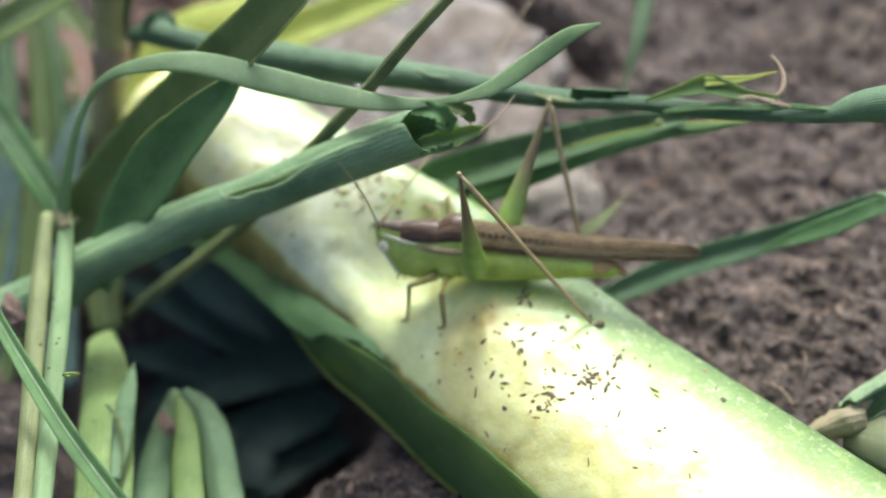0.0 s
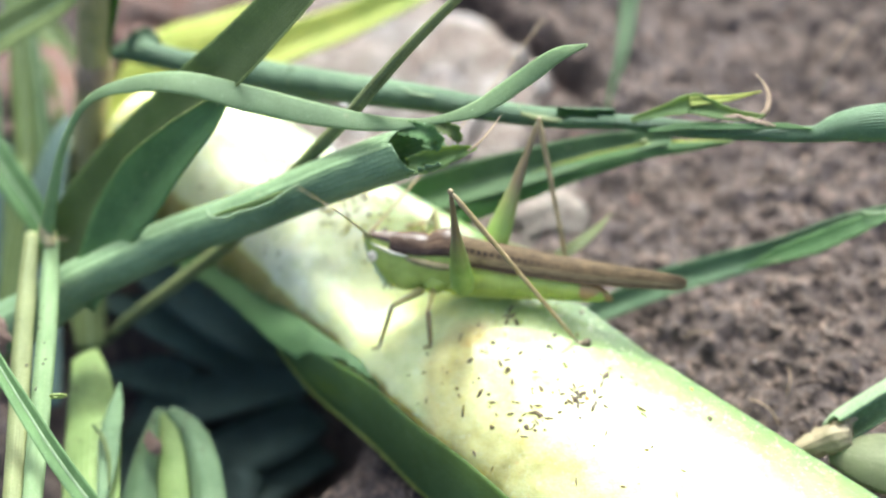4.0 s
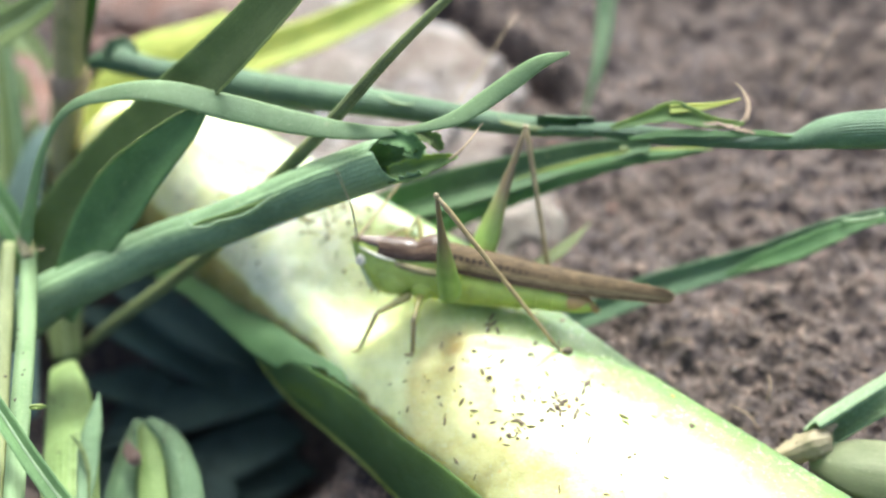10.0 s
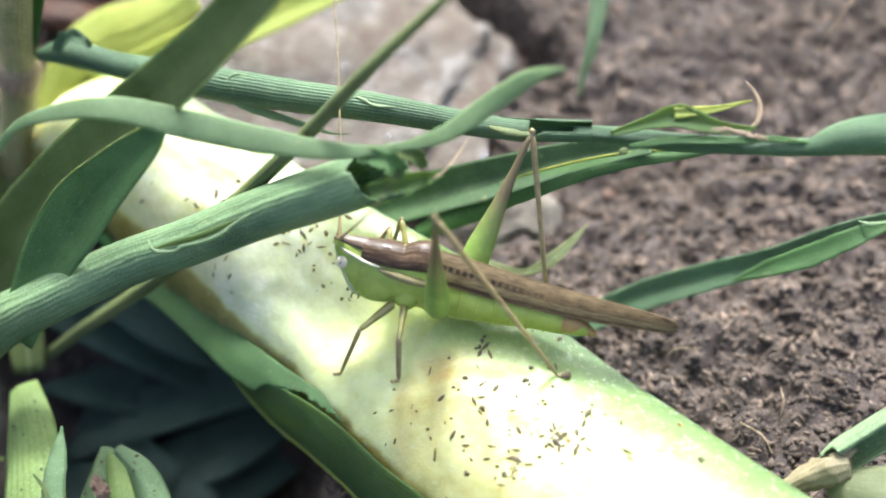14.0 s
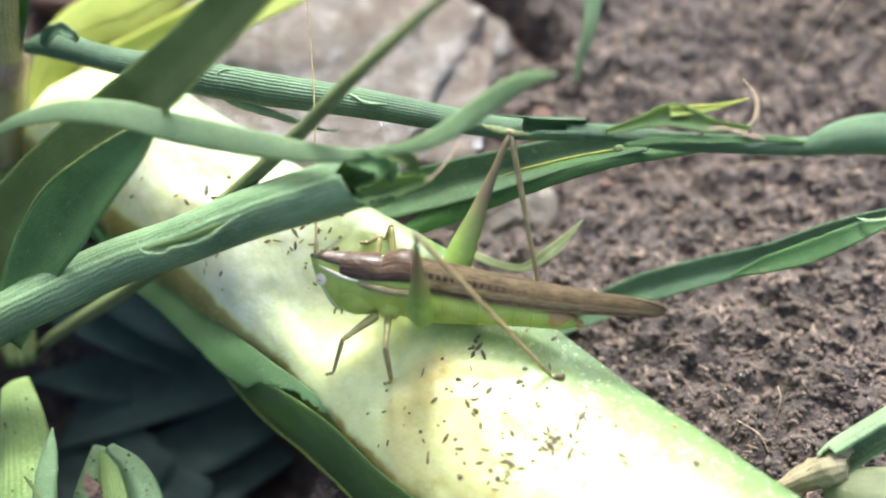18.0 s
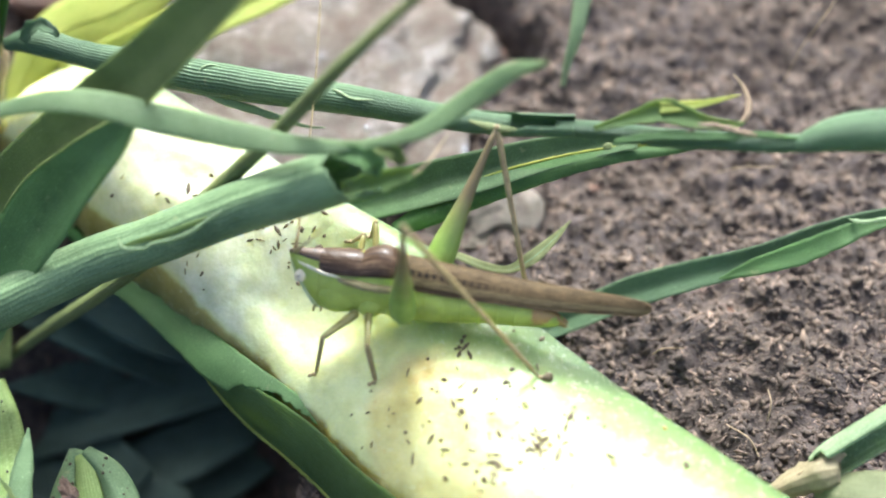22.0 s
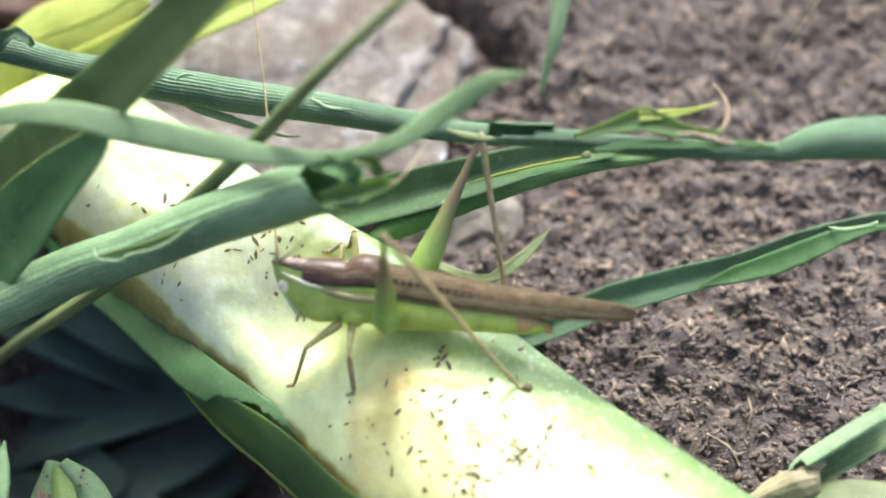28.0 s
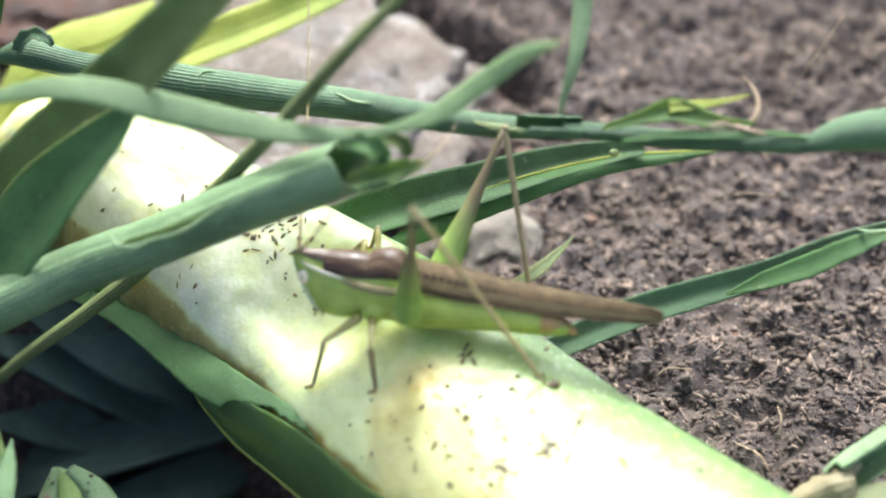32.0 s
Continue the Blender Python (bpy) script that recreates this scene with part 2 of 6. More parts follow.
def flesh_material():
    """Pale wet flesh: browned along one rim, greener towards the rind, yellow towards the seed core."""
    n = Nodes("gourd_flesh")
    ux, uy = n.uv()
    wob = n.math("ADD", ux, n.math("MULTIPLY", n.math("SUBTRACT", n.noise(230, 5, 0.6), 0.5), 0.09))
    narrow = n.math("MULTIPLY", n.ramp(uy, [(0.42, (0, 0, 0)), (0.56, (1, 1, 1))]), 0.05)
    wob = n.math("ADD", wob, narrow)
    col = n.ramp(wob, [(0.0, (0.15, 0.145, 0.04)), (0.045, (0.22, 0.19, 0.05)), (0.085, (0.29, 0.25, 0.07)), (0.105, (0.49, 0.51, 0.22)), (0.3, (0.56, 0.585, 0.28)),
                       (0.52, (0.48, 0.50, 0.19)), (0.68, (0.33, 0.385, 0.11)), (0.85, (0.155, 0.215, 0.052)), (1.0, (0.085, 0.14, 0.028))])
    white = n.math("MULTIPLY", n.ramp(uy, [(0.24, (0.2, 0.2, 0.2)), (0.36, (1, 1, 1)), (0.44, (1, 1, 1)), (0.54, (0, 0, 0))]), n.ramp(wob, [(0.10, (0, 0, 0)), (0.13, (1, 1, 1)), (0.62, (1, 1, 1)), (0.85, (0.3, 0.3, 0.3))]))
    col = n.mix(white, col, n.ramp(n.noise(330, 5, 0.65), [(0.38, (0.50, 0.52, 0.30)), (0.6, (0.62, 0.62, 0.44))]))
    arc = n.ramp(ux, [(0.0, (0.60, 0.60, 0.60)), (0.1, (0.36, 0.36, 0.36)), (0.21, (0.14, 0.14, 0.14)), (0.4, (0.09, 0.09, 0.09)), (0.59, (0.18, 0.18, 0.18)), (0.74, (0.32, 0.32, 0.32)), (1.0, (0.72, 0.72, 0.72))])
    fade = n.math("SUBTRACT", n.math("ADD", uy, n.math("MULTIPLY", n.math("SUBTRACT", n.noise(300, 5, 0.6), 0.5), 0.022)), n.math("MULTIPLY", arc, 0.1))
    core = n.ramp(fade, [(0.578, (0, 0, 0)), (0.592, (1, 1, 1)), (0.86, (1, 1, 1)), (1.0, (0.5, 0.5, 0.5))])
    rim = n.ramp(fade, [(0.578, (0, 0, 0)), (0.588, (1, 1, 1)), (0.604, (0.25, 0.25, 0.25)), (0.63, (0, 0, 0))])
    band = n.ramp(wob, [(0.02, (0, 0, 0)), (0.10, (1, 1, 1)), (0.55, (1, 1, 1)), (0.74, (0, 0, 0))])
    patch = n.ramp(n.noise(160, 4, 0.6), [(0.38, (0.6, 0.6, 0.6)), (0.62, (0.95, 0.95, 0.95))])
    col = n.mix(n.math("MULTIPLY", n.math("MULTIPLY", core, patch), band), col, n.ramp(n.noise(240, 5, 0.65), [(0.36, (0.42, 0.405, 0.175)), (0.52, (0.39, 0.365, 0.125)), (0.66, (0.33, 0.285, 0.075))]))
    col = n.mix(n.math("MULTIPLY", n.math("MULTIPLY", rim, band), n.math("MULTIPLY", patch, 0.5)), col, (0.42, 0.33, 0.11))
    rust = n.ramp(n.noise(520, 5, 0.7), [(0.63, (0, 0, 0)), (0.72, (0.8, 0.8, 0.8))])
    col = n.mix(n.math("MULTIPLY", n.math("MULTIPLY", rust, core), band), col, (0.40, 0.25, 0.07))
    spot = n.math("ADD", n.math("POWER", n.math("MULTIPLY", n.math("SUBTRACT", ux, 0.47), 9.0), 2.0), n.math("POWER", n.math("MULTIPLY", n.math("SUBTRACT", uy, 0.6125), 85.0), 2.0))
    spot = n.ramp(n.math("ADD", spot, n.math("MULTIPLY", n.math("SUBTRACT", n.noise(900, 4, 0.6), 0.5), 1.6)), [(0.0, (0.6, 0.6, 0.6)), (0.5, (0, 0, 0))])
    col = n.mix(spot, col, (0.38, 0.25, 0.055))
    fibre = n.ramp(n.noise(800, 4, 0.65), [(0.60, (0, 0, 0)), (0.72, (0.7, 0.7, 0.7))])
    col = n.mix(n.math("MULTIPLY", fibre, n.ramp(ux, [(0.5, (0, 0, 0)), (0.8, (1, 1, 1))])), col, (0.36, 0.40, 0.22))
    shade = n.ramp(n.noise(380, 5, 0.7), [(0.56, (0, 0, 0)), (0.70, (0.6, 0.6, 0.6))])
    col = n.mix(n.math("MULTIPLY", shade, n.ramp(ux, [(0.55, (0, 0, 0)), (0.8, (1, 1, 1))])), col, (0.26, 0.31, 0.10))
    fuzz = n.ramp(n.noise(1900, 4, 0.7), [(0.56, (0, 0, 0)), (0.70, (0.55, 0.55, 0.55))])
    col = n.mix(fuzz, col, (0.46, 0.48, 0.30))
    mottle = n.ramp(n.noise(560, 6, 0.72), [(0.38, (0.80, 0.81, 0.76)), (0.60, (1, 1, 1))])
    col = n.mix(0.75, col, n.mix(1.0, col, mottle, "MULTIPLY"))
    n.color(col)
    n.rough(0.42, 0.45)
    n.b.inputs["Subsurface Weight"].default_value = 1.0
    n.b.inputs["Subsurface Radius"].default_value = (1.0, 0.85, 0.40)
    n.b.inputs["Subsurface Scale"].default_value = 0.005
    n.bump(n.math("ADD", n.noise(700, 4, 0.6), n.math("MULTIPLY", n.noise(2600, 4, 0.65), 0.5)), 0.32, 0.0003)
    return n.mat


def rind_material():
    n = Nodes("gourd_rind")
    col = n.ramp(n.noise(300, 5, 0.6), [(0.3, (0.06, 0.16, 0.03)), (0.7, (0.16, 0.32, 0.09))])
    col = n.mix(n.ramp(n.noise(1500, 2), [(0.62, (0, 0, 0)), (0.7, (0.5, 0.5, 0.5))]), col, (0.40, 0.52, 0.26))
    n.color(col)
    n.rough(0.4, 0.45)
    n.bump(n.noise(900, 4), 0.4, 0.0003)
    return n.mat


FLESH = flesh_material()
RIND = rind_material()


# ---- building tools (millimetres in, metres out) ----
def mesh_of(name, verts, faces, mat, uvs=None, smooth=True):
    me = bpy.data.meshes.new(name)
    me.from_pydata([(x * MM, y * MM, z * MM) for x, y, z in verts], [], faces)
    if smooth:
        me.polygons.foreach_set("use_smooth", [True] * len(me.polygons))
    if uvs is not None:
        layer = me.uv_layers.new(name="UVMap")
        loops = np.empty(len(me.loops), dtype=np.int32)
        me.loops.foreach_get("vertex_index", loops)
        layer.data.foreach_set("uv", np.asarray(uvs, dtype=np.float32)[loops].ravel())
    me.materials.append(mat)
    me.validate()
    return me


def thing(name, me=None, label="", category="", group="", kind=""):
    return tagged(new(name, me), label, category, group, kind)


def part(name, me, parent, label=""):
    ob = new(name, me)
    ob.parent = parent
    return tagged(ob, label) if label else ob


def spline(ctrl, n):
    """Smooth rows through control rows, each a tuple of numbers."""
    c = np.array(ctrl, dtype=float)
    p = np.vstack([2 * c[0] - c[1], c, 2 * c[-1] - c[-2]])
    out = []
    for t in np.linspace(0, len(c) - 1, n):
        i = min(int(t), len(c) - 2)
        f = t - i
        a, b, d, e = p[i], p[i + 1], p[i + 2], p[i + 3]
        out.append(0.5 * (2 * b + (d - a) * f + (2 * a - 5 * b + 4 * d - e) * f * f + (3 * b - a - 3 * d + e) * f ** 3))
    return np.array(out)


def unit(v):
    return v / (np.linalg.norm(v) + 1e-9)


def flat(arch=0.15):
    return lambda u: (u, -arch * u * u)


def folded(angle=35, sharp=0.12):
    a = radians(angle)
    return lambda u: (u * math.cos(a), (math.sqrt(u * u + sharp * sharp) - sharp) * math.sin(a))


def rolled(turns=1.15, shrink=0.16, start=200):
    def sec(u):
        k = (u + 1) / 2
        a = radians(start) + k * turns * 2 * math.pi
        r = 1 - shrink * k
        return (r * math.cos(a), r * math.sin(a))
    return sec


def leaf_mesh(name, ctrl, mat, section, face=(0, -0.5, 0.85), n=60, m=12, thick=0.16, ragged=0.0, bites=(), twist=None, seed=1):
    """A leaf swept along ctrl rows (x, y, z, half width), its face turned towards `face`. bites: (start, end, side, depth) along 0..1."""
    rows = spline(ctrl, n)
    rng = random.Random(seed)
    verts, uvs, faces = [], [], []
    us = np.linspace(-1, 1, m)
    length = 0.0
    hint = np.array(face, dtype=float)
    grid = [[], []]
    for i in range(n):
        p, w = rows[i, :3], max(rows[i, 3], 0.02)
        t = unit(rows[min(i + 1, n - 1), :3] - rows[max(i - 1, 0), :3])
        side = unit(np.cross(hint, t))
        up = unit(np.cross(t, side))
        if twist is not None:
            a = radians(np.interp(i / (n - 1), [k for k, _ in twist], [v for _, v in twist]))
            side, up = side * math.cos(a) + up * math.sin(a), up * math.cos(a) - side * math.sin(a)
        if i:
            length += np.linalg.norm(p - rows[i - 1, :3])
        lo, hi = -1.0, 1.0
        k = i / (n - 1)
        for s, e, where, depth in bites:
            if s < k < e:
                q = (k - s) / (e - s)
                cut = depth * min(1.0, 3.2 * math.sqrt(q * (1 - q))) * (0.85 + 0.3 * rng.random())
                if where < 0:
                    lo = max(lo, -1 + cut)
                else:
                    hi = min(hi, 1 - cut)
        if ragged:
            lo += ragged * rng.random()
            hi -= ragged * rng.random()
        for layer in (0, 1):
            for u in us:
                v = lo + (u + 1) / 2 * (hi - lo)
                a, b = section(v)
                a2, b2 = section(v + 0.02)
                tx, ty = a2 - a, b2 - b
                ln = math.hypot(tx, ty) + 1e-9
                nx, ny = -ty / ln, tx / ln
                edge = 1 - abs(u) ** 8
                off = (0.5 - layer) * thick * (0.25 + 0.75 * edge)
                q = p + side * (a * w + nx * off) + up * (b * w + ny * off)
                grid[layer].append(len(verts))
                verts.append(tuple(q))
                uvs.append(((v + 1) / 2, length * 0.1))
    g0, g1 = (np.array(g).reshape(n, m) for g in grid)
    for i in range(n - 1):
        for j in range(m - 1):
            faces.append((g0[i, j], g0[i, j + 1], g0[i + 1, j + 1], g0[i + 1, j]))
            faces.append((g1[i, j], g1[i + 1, j], g1[i + 1, j + 1], g1[i, j + 1]))
        faces.append((g0[i, 0], g0[i + 1, 0], g1[i + 1, 0], g1[i, 0]))
        faces.append((g0[i, -1], g1[i, -1], g1[i + 1, -1], g0[i + 1, -1]))
    for i in (0, n - 1):
        for j in range(m - 1):
            q = (g0[i, j], g1[i, j], g1[i, j + 1], g0[i, j + 1])
            faces.append(q if i == 0 else q[::-1])
    return mesh_of(name, verts, [tuple(int(a) for a in q) for q in faces], mat, uvs)


def edge_rows(ctrl, section, u, r, face=(0, -0.5, 0.85), n=50, start=0.0, end=1.0, lift=0.0):
    """The line that runs at u across a leaf, as rows for a stem of radius r that thins out at both ends."""
    rows = spline(ctrl, n)
    hint = np.array(face, dtype=float)
    out = []
    for i in range(n):
        k = i / (n - 1)
        if not start <= k <= end:
            continue
        p, w = rows[i, :3], max(rows[i, 3], 0.02)
        t = unit(rows[min(i + 1, n - 1), :3] - rows[max(i - 1, 0), :3])
        side = unit(np.cross(hint, t))
        up = unit(np.cross(t, side))
        a, b = section(u)
        f = (k - start) / (end - start)
        out.append((*(p + side * a * w + up * (b * w + lift)), max(0.015, r * min(1.0, 6 * f * (1 - f) + 0.15))))
    return out


def tube_mesh(name, ctrl, mat, n=40, m=14, squash=1.0, ridges=0, ridge=0.0, face=(0, -0.5, 0.85), rough=0.0, seed=1):
    """A closed stem along ctrl rows (x, y, z, radius)."""
    rows = spline(ctrl, n) if n > len(ctrl) else np.array(ctrl, dtype=float)
    n = len(rows)
    rng = random.Random(seed)
    verts, uvs, faces = [], [], []
    length = 0.0
    hint = np.array(face, dtype=float)
    for i in range(n):
        p, r = rows[i, :3], max(rows[i, 3], 0.005)
        t = unit(rows[min(i + 1, n - 1), :3] - rows[max(i - 1, 0), :3])
        side = unit(np.cross(hint, t))
        up = unit(np.cross(t, side))
        if i:
            length += np.linalg.norm(p - rows[i - 1, :3])
        for j in range(m):
            a = 2 * math.pi * j / m
            k = r * (1 + ridge * math.cos(ridges * a) + rough * (rng.random() - 0.5))
            verts.append(tuple(p + side * k * math.cos(a) + up * k * squash * math.sin(a)))
            uvs.append((abs(2 * j / m - 1), length * 0.1))
    for i in range(n - 1):
        for j in range(m):
            j2 = (j + 1) % m
            faces.append((i * m + j, i * m + j2, (i + 1) * m + j2, (i + 1) * m + j))
    faces.append(tuple(range(m))[::-1])
    faces.append(tuple((n - 1) * m + j for j in range(m)))
    return mesh_of(name, verts, faces, mat, uvs)


def lump_mesh(name, size, mat, seed=0, rough=0.25, freq=1.0, levels=3, square=1.0):
    """A rounded stone or crumb of the given half sizes."""
    bm = bmesh.new()
    bmesh.ops.create_icosphere(bm, subdivisions=levels, radius=1.0)
    verts = []
    off = Vector((seed * 7.3, seed * 3.1, seed * 1.7))
    for v in bm.verts:
        d = v.co.normalized()
        k = 1 + rough * noise.fractal(d * freq + off, 1.0, 2.0, 4)
        q = [math.copysign(abs(c) ** square, c) * k for c in d]
        verts.append((q[0] * size[0], q[1] * size[1], q[2] * size[2]))
    faces = [tuple(v.index for v in f.verts) for f in bm.faces]
    bm.free()
    return mesh_of(name, verts, faces, mat)


# ---- the ground: one sheet of crumbly soil out to the horizon ----
# Centre of a steep pit added to the ground to hold shade beside the gourd.
SHADE_PIT = (-25.9, -5.1, -5.0)
GROOVE_A, GROOVE_B = (3.5, 42.5, 0.0), (15.2, 29.3, 0.0)


def ground_height(x, y):
    p = Vector((x, y, 0.0))
    h = 1.8 * noise.fractal(p / 28.0, 1.0, 2.0, 3) - 1.4
    hx, hy = (x - SHADE_PIT[0]) / 15.5, (y - SHADE_PIT[1]) / 15.0
    h -= 23.0 * math.exp(-(hx * hx + hy * hy) ** 3)
    if abs(x) < 75 and abs(y - 15) < 75:
        h += 0.45 * noise.noise(p / 1.1)
        h += 1.25 * noise.fractal(p / 2.9, 0.8, 2.1, 4)
        ax, ay = GROOVE_A[0], GROOVE_A[1]
        bx, by = GROOVE_B[0] - ax, GROOVE_B[1] - ay
        k = max(-0.3, min(1.0, ((x - ax) * bx + (y - ay) * by) / (bx * bx + by * by)))
        d = math.hypot(x - ax - k * bx, y - ay - k * by)
        h -= 6.5 * math.exp(-(d / 2.2) ** 2) * (1 - max(0, k) ** 6)
    return h


def ground():
    fine = list(np.arange(-58, 58.01, 0.5))
    far = [58 * 1.35 ** k for k in range(1, 17)]
    xs = [-v for v in reversed(far)] + fine + far
    ys = [v + 15 for v in xs]
    nx = len(xs)
    verts = [(x, y, ground_height(x, y)) for y in ys for x in xs]
    faces = [(j * nx + i, j * nx + i + 1, (j + 1) * nx + i + 1, (j + 1) * nx + i) for j in range(nx - 1) for i in range(nx - 1)]
    thing("ground", mesh_of("ground", verts, faces, SOIL), "dark brown crumbly fibrous soil", "ground", kind="structure")


def crumbs(name, count, mat, lo, hi, box, label, seed, long=1.0):
    """Loose grains of soil, joined."""
    rng = random.Random(seed)
    verts, faces = [], []
    base = [(1, 0, 0), (-1, 0, 0), (0, 1, 0), (0, -1, 0), (0, 0, 1), (0, 0, -1)]
    tri = [(0, 2, 4), (2, 1, 4), (1, 3, 4), (3, 0, 4), (2, 0, 5), (1, 2, 5), (3, 1, 5), (0, 3, 5)]
    for _ in range(count):
        x, y = rng.uniform(box[0], box[1]), rng.uniform(box[2], box[3])
        s = lo + (hi - lo) * rng.random() ** 2.2
        m = Euler((rng.uniform(-0.5, 0.5), rng.uniform(-0.5, 0.5), rng.uniform(0, 6.28))).to_matrix()
        z = ground_height(x, y) + 0.25 * s
        k = len(verts)
        st = 1 + (long - 1) * rng.random() ** 2
        for b in base:
            v = m @ Vector((b[0] * s * st * rng.uniform(0.7, 1.3), b[1] * s * rng.uniform(0.5, 1.1), b[2] * s * rng.uniform(0.4, 0.9)))
            verts.append((x + v.x, y + v.y, z + v.z))
        faces += [tuple(k + i for i in f) for f in tri]
    thing(name, mesh_of(name, verts, faces, mat), label, "soil", kind="stuff")


FIBRE = crumb_material("soil_fibre", (0.086, 0.061, 0.046), (0.259, 0.184, 0.130), 0.75)
ground()
crumbs("soil_crumbs", 62000, CRUMB, 0.06, 0.46, (-55, 55, -30, 62), "loose dark crumbs of soil on the ground", 3, long=2.2)
crumbs("soil_fibres", 22000, FIBRE, 0.05, 0.17, (-20, 55, -30, 60), "short brown plant fibres scattered over the soil", 5, long=9.0)
crumbs("quartz_grit", 110, GRIT, 0.08, 0.2, (-45, 50, -30, 50), "glinting pale grains of quartz in the soil", 9)


# ---- the cut piece of gourd ----
def gourd_edges(q):
    out = 1.0 * min(1.0, max(0.0, (q - 0.5) / 0.25))
    lip = 1.0 * (1 - min(1.0, max(0.0, (q - 0.35) / 0.3)))
    left = np.array((-28.9 + 34.1 * q - out - lip, 12.7 - 36.9 * q - out - lip, 5.2 - 0.9 * lip))
    wide = 1.25 * min(1.0, max(0.0, (q - 0.3) / 0.3))
    right = np.array((-19.0 + 37.4 * q + wide, 19.0 - 33.0 * q + wide, float(np.interp(q, (-0.6, 0.25, 0.6, 0.95, 1.6), (13.5, 13.0, 11.0, 7.5, 6.5)))))
    return left, right


def smooth01(t):
    t = max(0.0, min(1.0, t))
    return t * t * (3 - 2 * t)


def flesh_height(u, q):
    """Height of the cut face, across u (0 browned rim, 1 rind) and along q."""
    l, r = gourd_edges(q)
    crest = float(np.interp(q, (-0.6, 0.2, 0.4, 0.62, 0.85, 1.6), (14.5, 15.0, 14.2, 12.2, 10.6, 10.0)))
    shoulder = float(np.interp(q, (-0.6, 0.2, 0.36, 0.55, 0.72, 0.85, 1.6), (0.42, 0.45, 0.62, 0.85, 0.6, 0.42, 0.4)))
    if u < shoulder:
        z = l[2] + (crest - l[2]) * math.sin(0.5 * math.pi * u / shoulder) ** 0.62
    else:
        z = crest + (r[2] - crest) * ((u - shoulder) / (1 - shoulder)) ** 2.6
    if q < -0.10:
        z = 0.5 + (z - 0.5) * math.sqrt(max(0.0, 1 - ((-0.10 - q) / 0.185) ** 2))
    bowl = math.exp(-((q - 0.52) / 0.15) ** 2) * math.exp(-((u - 0.42) / 0.26) ** 2)
    z -= 2.3 * bowl
    z += 0.28 * noise.fractal(Vector((u * 5, q * 13, 2.0)), 1.0, 2.0, 4) * smooth01(u * 8) * smooth01((1 - u) * 6)
    return z


def flesh_point(u, q):
    l, r = gourd_edges(q)
    p = l + (r - l) * u
    return np.array((p[0], p[1], flesh_height(u, q)))


def gourd():
    g = thing("gourd_piece", None, "nibbled wedge of pale green gourd lying on dark soil", "vegetable")
    nq, nu = 190, 60
    qs = np.linspace(-0.284, 1.62, nq)
    verts, uvs, faces = [], [], []
    for q in qs:
        for u in np.linspace(0, 1, nu):
            p = flesh_point(u, q)
            if u < 0.15:
                p = p + np.array((0.35, 0.35, 0.1)) * (1 - u / 0.15) * noise.fractal(Vector((q * 22, 0, 0)), 1.0, 2.0, 4)
            verts.append(tuple(p))
            uvs.append((u, (q + 0.62) / 2.24))
    for i in range(nq - 1):
        for j in range(nu - 1):
            faces.append((i * nu + j, i * nu + j + 1, (i + 1) * nu + j + 1, (i + 1) * nu + j))
    # underside of the flesh, so that it is a closed body
    nb = 16
    base = len(verts)
    for q in qs:
        l, r = gourd_edges(q)
        for k in range(nb):
            a = k / (nb - 1)
            p = r + (l - r) * (0.5 - 0.56 * math.cos(math.pi * a)) if 0 < a < 1 else (r if a == 0 else l)
            low = math.sqrt(max(0.0, 1 - ((-0.10 - q) / 0.185) ** 2)) if q < -0.10 else 1.0
            drop = math.sin(math.pi * a) ** 0.6 * (min(l[2], r[2]) + 1.5)
            z = 0.5 + (r[2] + (l[2] - r[2]) * a - drop - 0.5) * low
            verts.append((p[0], p[1], z))
            uvs.append((1.0, (q + 0.62) / 2.24))
    under = []
    for i in range(nq - 1):
        for j in range(nb - 1):
            under.append((base + i * nb + j, base + i * nb + j + 1, base + (i + 1) * nb + j + 1, base + (i + 1) * nb + j))
    part("flesh", mesh_of("flesh", verts, faces, FLESH, uvs), g, "moist whitish flesh, browned rim and yellow core")
    part("rind", mesh_of("rind", verts, under, RIND, uvs), g, "thin green rind")
    return g


gourd()


